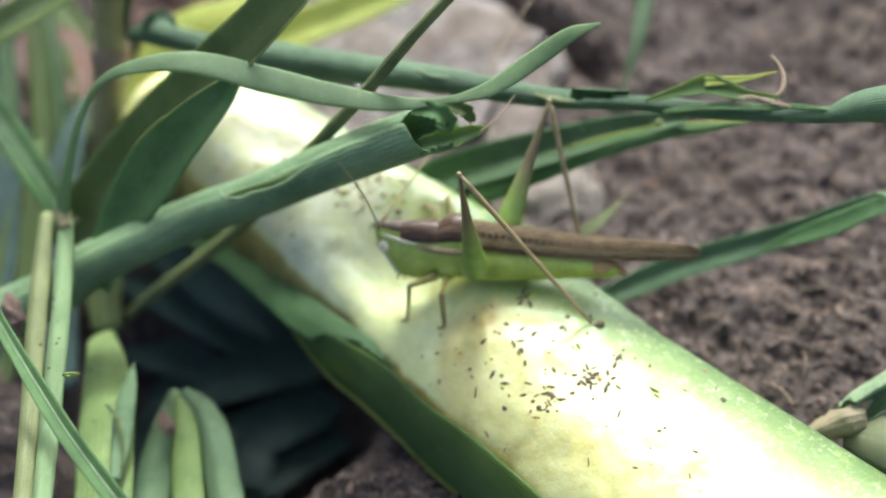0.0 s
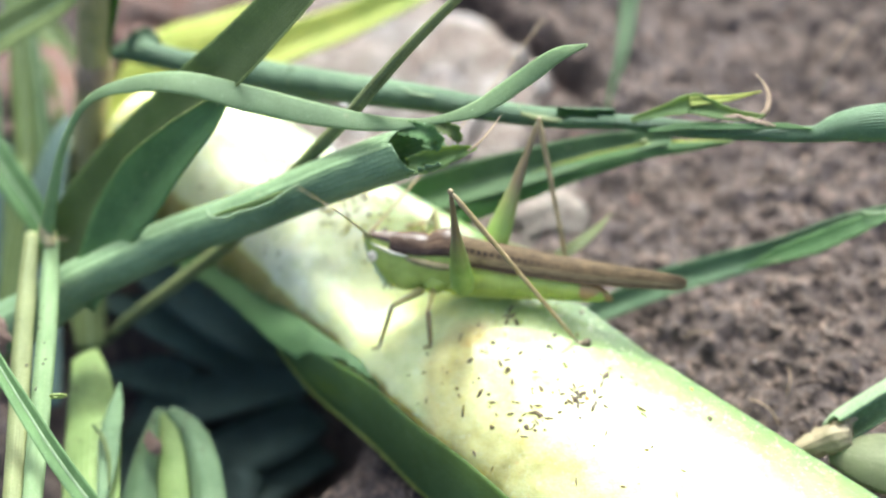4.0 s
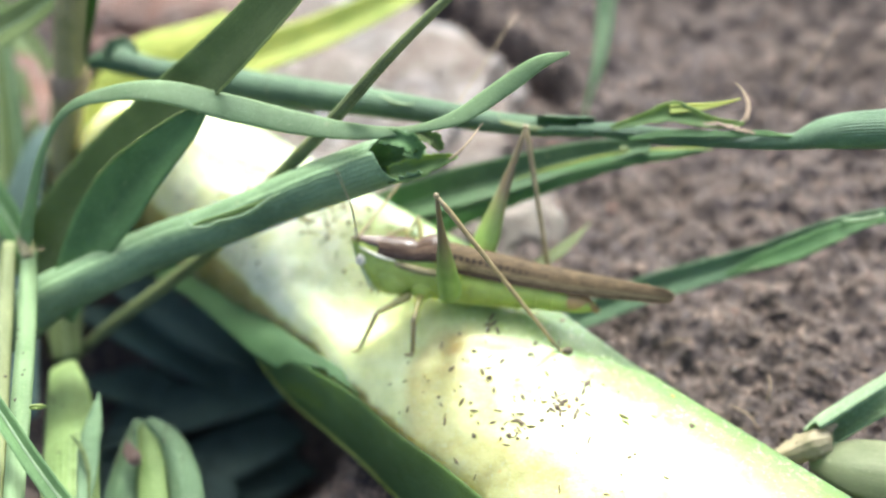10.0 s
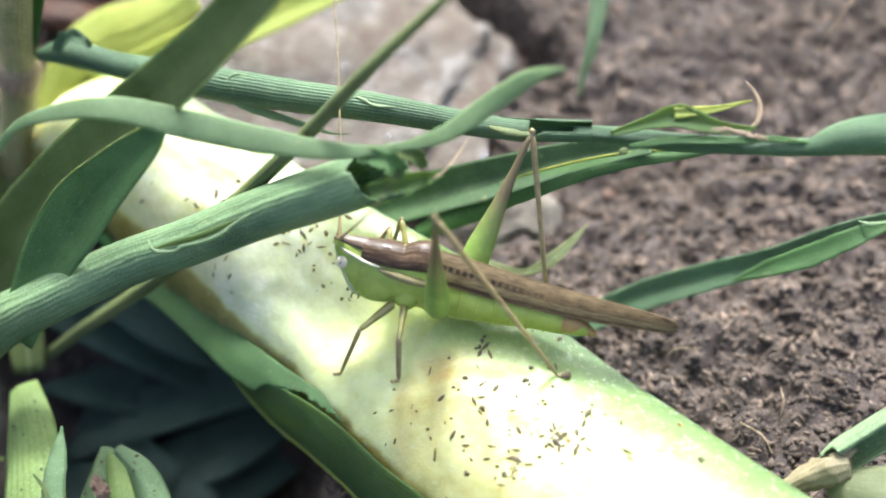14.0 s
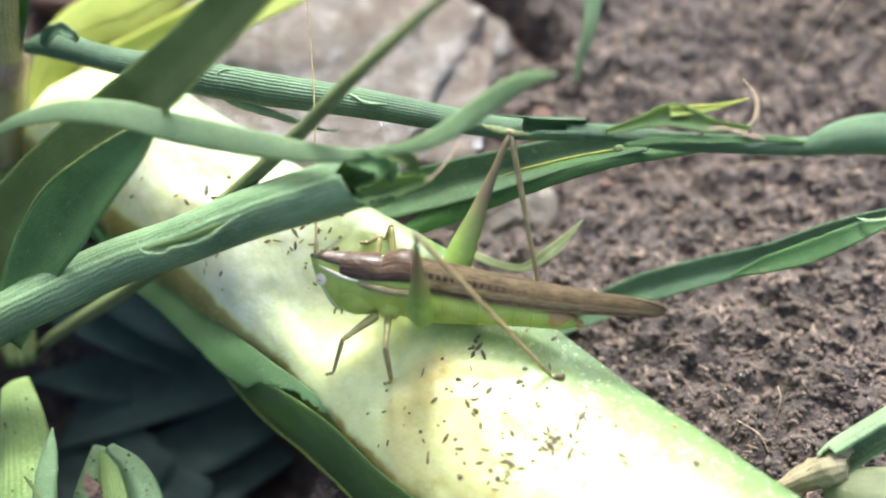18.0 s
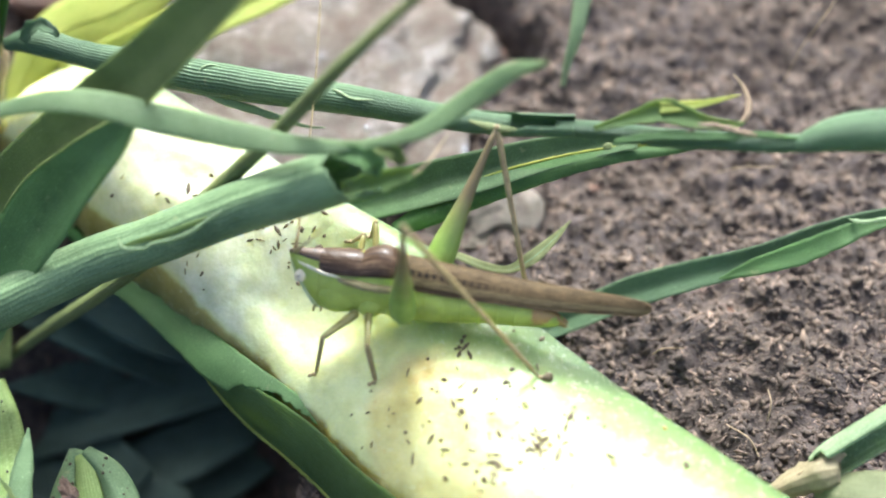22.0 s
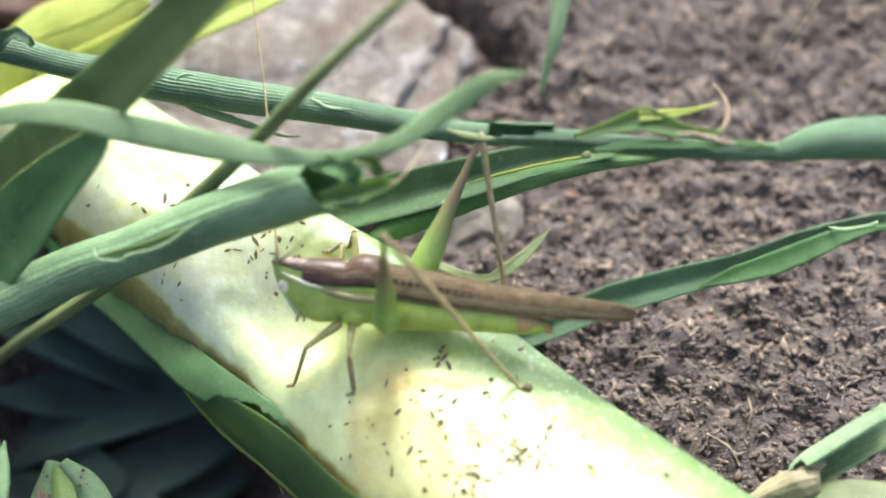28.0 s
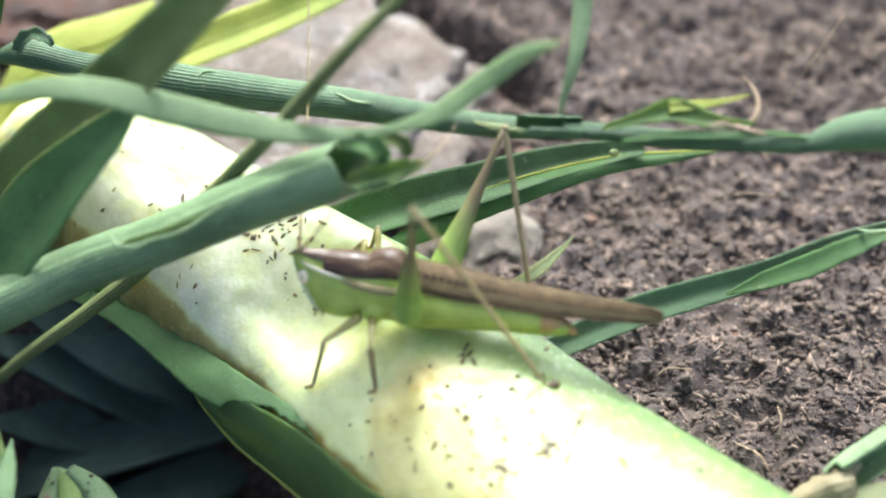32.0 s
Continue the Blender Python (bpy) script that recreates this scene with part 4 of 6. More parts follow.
def right_blade():
    single("grass_shoot", [(11.0, -1.9, 0.4, 0.9), (15.2, -0.5, 1.2, 1.35), (20.2, 0.5, 2.6, 1.5), (25.6, 0.6, 4.4, 1.4), (30.8, 0.1, 6.8, 1.2), (35.5, 0.5, 8.8, 1.0), (38.8, 0.8, 9.9, 0.75), (43.5, 0.5, 11.0, 0.9)], GRASS_DEEP, folded(24, 0.15), "blue green grass leaf resting on soil, folded lengthwise", face=(0, -0.55, 0.85), n=70, m=14, rib=0, ragged=0.04, seed=19)
    s = [o for o in bpy.data.objects if o.parent is None and o.name.startswith("grass_shoot")][-1]
    part("twisted_tip", leaf_mesh("twisted_tip", [(27.5, -1.2, 6.2, 0.1), (30.6, -1.2, 7.6, 0.75), (34.2, -1.3, 9.2, 1.0), (37.2, -0.9, 10.4, 0.9), (39.8, -0.4, 11.0, 0.6), (42.8, -0.4, 11.5, 0.1)], GRASS, flat(-0.2), n=50, m=10, ragged=0.12, seed=64), s, "darker underside where the leaf twists")
    part("frayed_scrap", leaf_mesh("frayed_scrap", [(38.1, 0.2, 11.4, 0.05), (38.8, -0.3, 11.6, 0.25), (40.0, -0.5, 11.8, 0.22), (42.0, -0.3, 12.0, 0.2)], GRASS_LIGHT, flat(0.3), n=24, m=6, ragged=0.6, seed=65), s, "pale frayed scrap")
    single("grass_sprig", [(3.6, 3.6, 7.0, 0.25), (5.6, 2.7, 7.2, 0.42), (7.7, 1.4, 7.3, 0.5), (9.8, 0.6, 7.6, 0.45), (11.8, 1.2, 8.0, 0.66), (13.8, 2.7, 8.4, 0.42), (15.5, 4.3, 8.8, 0.03)], GRASS_OLD, folded(15, 0.1), "small pointed light green grass tip with a dry end", face=(0.3, 0.1, 1), n=36, m=8, seed=20)


def olive_stick():
    s = stalk("dry_grass_straw", tube_mesh("dry_grass_stalk", [(-38.7, 3.4, -5.0, 0.5), (-32.3, 2.9, 1.2, 0.58), (-26.0, 2.3, 6.8, 0.64), (-19.6, 2.4, 12.3, 0.66), (-13.6, 2.6, 19.0, 0.66), (-6.5, 2.0, 27.2, 0.62), (-0.2, 1.6, 34.9, 0.52), (6.2, 1.3, 41.8, 0.38), (9.2, 1.1, 44.6, 0.24), (11.6, 0.6, 46.0, 0.06)],
                                        STICK, n=50, m=12, ridges=4, ridge=0.06), "thin olive brown grass stalk leaning over the gourd")
    part("node", tube_mesh("node", [(-14.1, 2.6, 18.45, 0.66), (-13.6, 2.6, 19.0, 0.8), (-13.1, 2.6, 19.6, 0.66)], STICK, n=10, m=12), s, "small brown joint")


def back_leaves():
    single("yellow_grass_shoot", [(-31.3, 27.7, 7.0, 1.2), (-25.7, 28.6, 8.0, 2.0), (-18.1, 30.0, 10.0, 2.2), (-11.0, 32.1, 10.7, 2.0), (-4.2, 34.8, 11.5, 1.7), (2.5, 38.2, 12.0, 0.9)], GRASS_YELLOW, folded(20, 0.2), "bright yellow green sunlit grass leaf", n=50, m=10, seed=21)
    single("yellow_grass_shoot", [(-39.7, 20.2, 2.0, 0.9), (-36.7, 27.0, 5.0, 1.5), (-33.5, 30.4, 8.0, 2.4), (-30.1, 32.0, 9.0, 3.0), (-26.2, 32.2, 10.0, 2.8), (-20.6, 34.4, 11.0, 1.6)], GRASS_YELLOW, flat(0.2), "broad yellowing grass leaf behind the shoots", n=50, m=12, seed=22)
    single("grass_shoot", [(19.3, 31.8, 14.0, 0.95), (18.5, 28.4, 11.0, 0.85), (17.5, 25.3, 8.5, 0.6), (16.5, 23.7, 6.5, 0.35), (15.8, 22.5, 4.5, 0.18)], GRASS_LIGHT, flat(0.3), "pale translucent grass tip hanging over soil", n=40, m=8, seed=23)


def thick_stem():
    s = thing("upright_grass_shoot", None, "upright straw green grass stem with a swollen node", "grass", "grass")
    part("culm", tube_mesh("culm", [(-40.4, 19.5, 1.0, 1.55), (-38.8, 21.3, 6.0, 1.6), (-36.7, 21.7, 12.0, 1.65), (-35.0, 21.5, 17.0, 1.7), (-33.6, 21.5, 22.0, 1.6), (-32.2, 21.2, 26.5, 1.55), (-30.4, 21.1, 32.0, 1.5)], STRAW, n=50, m=16, ridges=8, ridge=0.04), s)
    part("node", tube_mesh("node", [(-35.7, 21.6, 15.2, 1.66), (-35.3, 21.5, 16.2, 2.0), (-34.8, 21.5, 17.6, 2.05), (-34.5, 21.5, 18.6, 1.68)], DRY, n=14, m=16), s, "pale swollen stem node")
    part("side_leaf", leaf_mesh("side_leaf", [(-33.7, 20.9, 18.0, 0.4), (-32.0, 21.3, 22.0, 0.7), (-30.3, 21.5, 26.0, 0.8), (-27.9, 21.1, 31.0, 0.7)], GRASS, folded(25), n=30, m=8, seed=24), s)


def left_blades():
    single("grass_shoot", [(-50.9, 17.6, 21.0, 1.8), (-42.4, 19.7, 24.0, 1.9), (-38.9, 21.0, 25.0, 1.9), (-36.0, 21.9, 26.0, 1.7), (-32.3, 23.6, 28.0, 1.3)], GRASS_DARK, folded(20), "dark green grass leaf crossing the shoots", n=30, m=10, seed=25)
    single("grass_shoot", [(-52.4, 47.8, 16.0, 1.2), (-48.1, 41.5, 12.0, 1.4), (-45.2, 37.8, 10.0, 1.5), (-42.0, 33.2, 8.0, 1.5), (-39.4, 26.4, 5.0, 1.2), (-38.8, 22.5, 2.0, 0.8)], GRASS_DARK, folded(20), "dark green grass leaf in the shade", n=30, m=10, seed=26)
    stalk("grass_straw", tube_mesh("grass_stalk", [(-50.7, 45.7, 16.0, 0.45), (-47.0, 34.0, 12.0, 0.5), (-46.0, 29.5, 9.5, 0.55), (-44.5, 25.1, 7.0, 0.55), (-43.3, 22.1, 3.0, 0.5)], GRASS, n=24, m=10), "thin green grass stalk")
    single("grass_shoot", [(-54.2, 26.3, 20.0, 1.4), (-44.7, 13.0, 17.0, 1.6), (-41.9, 8.9, 15.5, 1.6), (-39.8, 6.1, 13.5, 1.4), (-38.3, 3.7, 11.0, 0.9)], GRASS, folded(15), "mid green grass leaf bending into the clump", n=30, m=10, seed=27)
    single("grass_shoot", [(-41.4, -10.4, 22.0, 0.7), (-36.5, -18.0, 21.0, 0.8), (-33.5, -22.5, 20.5, 0.95), (-30.3, -27.1, 20.0, 1.0), (-26.5, -31.9, 19.0, 1.0), (-20.8, -38.7, 17.0, 1.0)], GRASS, folded(30, 0.2), "green grass leaf slanting across pale sheaths", n=30, m=10, seed=28)


GRASS_SHEATH = grass_material("grass_sheath", (0.14, 0.24, 0.062), (0.24, 0.34, 0.11), veins=9, share=0.4, through_color=(0.5, 0.6, 0.08))


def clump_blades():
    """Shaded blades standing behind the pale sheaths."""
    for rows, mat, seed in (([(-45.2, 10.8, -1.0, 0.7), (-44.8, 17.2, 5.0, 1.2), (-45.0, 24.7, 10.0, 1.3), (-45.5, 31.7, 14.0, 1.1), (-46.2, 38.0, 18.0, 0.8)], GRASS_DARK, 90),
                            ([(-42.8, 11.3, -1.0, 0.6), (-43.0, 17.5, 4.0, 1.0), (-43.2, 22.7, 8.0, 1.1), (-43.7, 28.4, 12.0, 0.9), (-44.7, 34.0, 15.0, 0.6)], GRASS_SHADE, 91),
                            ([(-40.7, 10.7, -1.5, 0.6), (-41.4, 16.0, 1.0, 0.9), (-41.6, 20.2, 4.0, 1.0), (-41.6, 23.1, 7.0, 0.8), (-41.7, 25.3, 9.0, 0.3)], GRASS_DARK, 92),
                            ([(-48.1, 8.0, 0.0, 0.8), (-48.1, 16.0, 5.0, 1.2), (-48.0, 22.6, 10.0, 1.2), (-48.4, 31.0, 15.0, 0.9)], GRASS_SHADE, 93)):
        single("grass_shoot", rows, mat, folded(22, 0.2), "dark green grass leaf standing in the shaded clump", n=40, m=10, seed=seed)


def lower_shoots():
    s = thing("grass_shoot", None, "light green striped grass sheath with a pointed side leaf", "grass", "grass")
    part("sheath", leaf_mesh("sheath", [(-36.1, -4.1, 4.0, 1.5), (-34.7, -9.0, 5.0, 2.4), (-33.5, -14.2, 6.0, 2.85), (-32.8, -18.9, 6.5, 2.9), (-32.0, -24.6, 7.0, 2.9), (-31.3, -32.4, 7.0, 2.9)], GRASS_SHEATH, folded(-18, 0.4), n=36, m=14, thick=0.25, seed=29), s)
    specks("speck", [(-36.1, -4.1, 4.0, 1.5), (-34.7, -9.0, 5.0, 2.4), (-33.5, -14.2, 6.0, 2.85), (-32.8, -18.9, 6.5, 2.9)], folded(-18, 0.4), 14, s, 70)
    base = part("side_leaf", leaf_mesh("side_leaf", [(-30.0, -12.0, 9.5, 0.05), (-30.3, -14.4, 9.0, 0.8), (-30.6, -17.1, 8.5, 1.05), (-30.5, -20.5, 8.2, 0.9), (-30.6, -23.6, 8.0, 0.5)], GRASS_BLUE, flat(0.3), n=30, m=8, ragged=0.1, seed=30), s, "pointed blue green side leaf")
    part("torn_edge", leaf_mesh("torn_edge", [(-32.2, -16.0, 8.9, 0.1), (-31.0, -17.6, 9.3, 0.25), (-30.1, -19.9, 9.1, 0.25), (-29.7, -23.0, 8.8, 0.1)], GRASS_DARK, flat(-0.5), n=20, m=6, ragged=0.4, seed=31), base, "frayed dark edge")
    s = thing("grass_shoot", None, "cut tuft of three blue green grass blades with soil specks", "grass", "grass")
    part("leaf_blade", leaf_mesh("leaf_blade", [(-27.9, -10.9, 3.5, 0.7), (-28.5, -13.9, 3.0, 1.5), (-29.1, -17.1, 2.4, 1.9), (-29.7, -21.4, 1.5, 2.2), (-30.8, -29.3, 1.5, 2.2)], GRASS_BLUE, folded(-32, 0.08), n=30, m=10, seed=32), s)
    part("leaf_blade", leaf_mesh("leaf_blade", [(-27.3, -11.6, 3.7, 0.7), (-26.5, -15.5, 3.3, 1.35), (-26.1, -18.9, 2.8, 1.6), (-25.6, -22.7, 2.2, 1.7), (-24.2, -30.2, 2.2, 1.7)], GRASS_SHEATH, folded(-25, 0.3), n=30, m=10, seed=33), s, "inner lighter blade")
    part("leaf_blade", leaf_mesh("leaf_blade", [(-27.0, -11.5, 4.0, 0.7), (-24.9, -13.8, 3.6, 1.55), (-23.5, -17.1, 3.0, 1.85), (-22.4, -22.2, 2.0, 2.0), (-19.5, -30.4, 2.0, 2.0)], GRASS_BLUE, folded(-32, 0.08), n=30, m=10, seed=34), s)
    specks("speck", [(-27.0, -11.5, 4.0, 0.7), (-24.9, -13.8, 3.6, 1.55), (-23.5, -17.1, 3.0, 1.85)], folded(-25, 0.3), 7, s, 75)
    specks("speck", [(-27.9, -10.9, 3.5, 0.7), (-28.5, -13.9, 3.0, 1.5), (-29.1, -17.1, 2.4, 1.9)], folded(-25, 0.3), 7, s, 78)
    part("dry_scrap", lump_mesh("dry_scrap", (0.55, 1.0, 0.35), WITHERED, 6, 0.7, 2.6, 4), s, "brown withered scrap").matrix_basis = pose(*(Vector((-27.9, -15.3, 4.2)) * MM), 20, 0, 30)


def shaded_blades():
    """Broad leaves lying over one another in the hollow beside the gourd, its deep shade put into their colour."""
    label = "broad grass leaf in the hollow, deep shade painted into its green"
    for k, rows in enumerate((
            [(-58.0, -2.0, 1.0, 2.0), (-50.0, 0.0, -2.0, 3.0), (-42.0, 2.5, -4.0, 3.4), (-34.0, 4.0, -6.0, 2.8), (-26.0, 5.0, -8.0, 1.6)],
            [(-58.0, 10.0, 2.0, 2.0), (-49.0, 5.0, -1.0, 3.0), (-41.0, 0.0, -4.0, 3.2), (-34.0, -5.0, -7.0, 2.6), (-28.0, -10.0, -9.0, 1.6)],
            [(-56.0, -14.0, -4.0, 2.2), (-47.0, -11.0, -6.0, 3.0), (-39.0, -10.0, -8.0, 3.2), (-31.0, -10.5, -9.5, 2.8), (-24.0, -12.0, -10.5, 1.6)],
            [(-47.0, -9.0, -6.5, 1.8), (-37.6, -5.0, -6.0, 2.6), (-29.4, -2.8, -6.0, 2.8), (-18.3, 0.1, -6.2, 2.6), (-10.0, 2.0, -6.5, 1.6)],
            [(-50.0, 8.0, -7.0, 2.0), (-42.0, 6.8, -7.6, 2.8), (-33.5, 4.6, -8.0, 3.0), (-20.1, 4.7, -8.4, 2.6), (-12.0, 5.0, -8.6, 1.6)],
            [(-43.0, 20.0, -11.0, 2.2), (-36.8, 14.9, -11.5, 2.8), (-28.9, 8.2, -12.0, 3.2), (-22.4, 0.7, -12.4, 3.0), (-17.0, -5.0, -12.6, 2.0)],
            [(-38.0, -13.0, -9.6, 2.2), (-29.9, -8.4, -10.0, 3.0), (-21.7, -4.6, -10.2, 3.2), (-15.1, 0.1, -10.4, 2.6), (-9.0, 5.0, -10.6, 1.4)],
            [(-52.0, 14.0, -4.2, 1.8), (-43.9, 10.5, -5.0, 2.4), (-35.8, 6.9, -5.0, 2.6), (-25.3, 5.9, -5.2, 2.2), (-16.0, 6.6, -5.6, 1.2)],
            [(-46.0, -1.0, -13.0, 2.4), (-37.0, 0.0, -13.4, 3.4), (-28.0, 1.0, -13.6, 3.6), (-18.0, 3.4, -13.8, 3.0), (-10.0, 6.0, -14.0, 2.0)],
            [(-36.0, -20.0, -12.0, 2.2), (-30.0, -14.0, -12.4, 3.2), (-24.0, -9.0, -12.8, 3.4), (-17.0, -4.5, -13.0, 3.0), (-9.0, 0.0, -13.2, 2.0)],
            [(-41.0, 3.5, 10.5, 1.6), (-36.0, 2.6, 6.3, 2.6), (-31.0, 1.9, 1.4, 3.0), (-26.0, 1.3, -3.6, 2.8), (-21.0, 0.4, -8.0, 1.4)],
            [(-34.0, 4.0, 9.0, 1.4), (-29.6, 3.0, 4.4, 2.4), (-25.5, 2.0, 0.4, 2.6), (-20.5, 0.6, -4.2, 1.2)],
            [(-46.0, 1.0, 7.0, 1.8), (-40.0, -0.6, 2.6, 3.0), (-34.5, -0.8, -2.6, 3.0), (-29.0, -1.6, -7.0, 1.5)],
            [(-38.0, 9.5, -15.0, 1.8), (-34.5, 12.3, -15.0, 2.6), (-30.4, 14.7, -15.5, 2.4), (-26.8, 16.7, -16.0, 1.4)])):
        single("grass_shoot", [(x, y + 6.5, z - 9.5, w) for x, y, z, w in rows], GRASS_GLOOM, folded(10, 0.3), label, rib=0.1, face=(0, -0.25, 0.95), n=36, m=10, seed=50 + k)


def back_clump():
    """Leaves added behind the pale sheaths to fill the dark gap, most coloured for shade."""
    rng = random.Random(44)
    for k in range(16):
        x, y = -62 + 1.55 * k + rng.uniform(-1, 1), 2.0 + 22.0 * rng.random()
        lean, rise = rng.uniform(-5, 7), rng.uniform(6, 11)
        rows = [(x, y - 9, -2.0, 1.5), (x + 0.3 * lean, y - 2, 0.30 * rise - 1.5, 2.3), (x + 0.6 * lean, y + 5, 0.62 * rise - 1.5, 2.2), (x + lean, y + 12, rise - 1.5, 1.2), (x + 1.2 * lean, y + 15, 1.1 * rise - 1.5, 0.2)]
        single("grass_shoot", rows, GRASS_GLOOM if k % 3 else GRASS_DARK, folded(16, 0.25), "dark grass leaf added to fill the shade behind pale sheaths", rib=0.09, n=30, m=8, seed=120 + k)


def bitten_blade():
    s = thing("bitten_grass_shoot", None, "green grass leaf with a bitten notch tucked under the gourd", "grass", "grass")
    near = (-0.70, -0.66, 0.22)
    # Darker green here carries the shade on the strip's upper end.
    part("upper_half", leaf_mesh("upper_half", [(-30.4, 9.1, 3.0, 0.5), (-24.2, 4.1, 4.3, 1.0), (-18.9, -1.2, 5.5, 1.65), (-15.5, -5.0, 6.0, 1.85), (-11.8, -8.0, 6.3, 1.5), (-8.1, -10.9, 6.2, 1.15), (-5.4, -13.3, 5.8, 0.45), (-4.4, -14.4, 5.5, 0.05)],
                               GRASS, folded(-8, 0.3), face=(-0.15, -0.45, 0.85), n=110, m=14, thick=0.16, bites=((0.50, 1.7, -1, 1.15),), ragged=0.05, seed=35), s, "partly sunlit upper half, its green darkened for shade")
    rows = [(-16.6, -5.6, 5.0, 0.4), (-15.9, -6.0, 4.2, 1.3), (-13.4, -8.2, 3.4, 2.9), (-10.3, -10.9, 3.2, 3.6), (-7.2, -14.1, 3.25, 3.95), (-3.9, -18.1, 3.4, 4.1), (0.1, -22.2, 3.4, 4.5), (6.4, -28.9, 3.2, 4.5)]
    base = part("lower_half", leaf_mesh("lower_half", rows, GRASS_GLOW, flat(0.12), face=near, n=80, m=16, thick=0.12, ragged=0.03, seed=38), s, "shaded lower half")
    part("pale_edge", tube_mesh("pale_edge", edge_rows(rows, flat(0.12), -0.99, 0.17, face=near, start=0.04, end=1.0, lift=0.08), GRASS_YELLOW, n=60, m=6, rough=0.6), base, "pale gnawed leaf margin")


PAPERY = grass_material("papery_sheath", (0.17, 0.16, 0.075), (0.29, 0.27, 0.15), veins=7, share=0.3, through_color=(0.5, 0.45, 0.25))


def right_bud():
    s = thing("cut_grass_shoot", None, "pale cut grass shoot with a hollow rolled leaf", "grass", "grass")
    part("stub", tube_mesh("stub", [(28.8, -18.7, 0.2, 0.35), (30.4, -18.5, 0.9, 0.8), (32.3, -18.2, 1.7, 1.25), (34.0, -18.1, 2.4, 1.45), (35.2, -18.2, 2.7, 1.2)], PAPERY, n=18, m=14, ridges=5, ridge=0.08, rough=0.25), s, "brownish frayed stub")
    part("frayed_skin", leaf_mesh("frayed_skin", [(31.1, -19.0, 1.6, 0.3), (32.6, -18.3, 2.6, 0.7), (34.2, -17.8, 3.4, 0.6), (35.6, -17.4, 4.2, 0.2)], DRY, flat(-0.5), n=24, m=8, ragged=0.5, seed=66), s, "papery torn skin")
    part("rolled_leaf", leaf_mesh("rolled_leaf", [(33.3, -17.8, 2.6, 1.1), (34.7, -17.3, 3.2, 1.5), (37.3, -16.4, 4.4, 1.55), (41.3, -15.0, 6.0, 1.6)], GRASS_LIGHT, rolled(0.80, 0.1, 150), n=40, m=22, bites=((-0.1, 0.3, 1, 0.3),), ragged=0.03, seed=36), s, "hollow rolled pale leaf")
    part("leaf_blade", leaf_mesh("leaf_blade", [(33.1, -19.2, 1.6, 0.9), (34.8, -20.3, 2.6, 2.0), (37.5, -21.4, 3.0, 2.8), (42.1, -22.9, 3.0, 2.9)], GRASS_DULL, folded(-20, 0.3), n=40, m=14, ragged=0.02, seed=37), s, "broad dull green leaf")


def loose_hairs():
    for rows, label in (([(36.4, 22.6, 2.0, 0.05), (38.0, 23.9, 5.0, 0.06), (39.6, 24.3, 8.0, 0.06), (41.8, 25.5, 11.0, 0.04)], "thin pale root hair standing on the soil"),
                        ([(29.2, 13.6, 1.0, 0.04), (31.3, 12.9, 2.5, 0.05), (34.5, 13.6, 1.0, 0.04)], "thin pale root hair lying on the soil"),
                        ([(21.4, -4.7, 0.5, 0.05), (22.4, -4.7, 1.4, 0.06), (24.2, -4.3, 0.5, 0.04)], "thin pale root hair lying on the soil"),
                        ([(30.3, -12.0, 0.5, 0.06), (30.7, -10.9, 1.6, 0.07), (30.6, -9.7, 1.8, 0.05)], "thin pale root hair standing on the soil"),
                        ([(26.9, -12.0, 0.5, 0.05), (28.5, -13.8, 1.2, 0.07), (29.2, -15.3, 0.6, 0.05)], "thin pale root hair lying on the soil")):
        thing("root_hair", tube_mesh("root_hair", rows, DRY, n=24, m=6), label, "root hair", "root hairs on the soil")


for build in (loose_hairs, wide_blade, arched_blade, rolled_blade, crossing_stem, folded_blade, right_blade, olive_stick, back_leaves, thick_stem, left_blades, clump_blades, lower_shoots, shaded_blades, back_clump, bitten_blade, right_bud):
    build()


# ---- flecks of frass and soil on the gourd ----
def place_on_flesh(u, q, lift=0.0):
    p = flesh_point(u, q)
    a, b = flesh_point(u + 0.01, q) - p, flesh_point(u, q + 0.01) - p
    n = unit(np.cross(b, a))
    n = n if n[2] > 0 else -n
    return p + n * lift, n


FLECK = crumb_material("frass", (0.035, 0.027, 0.015), (0.095, 0.07, 0.036), 0.7)
AMBER = crumb_material("amber_seed_scrap", (0.16, 0.07, 0.012), (0.24, 0.12, 0.02), 0.5)


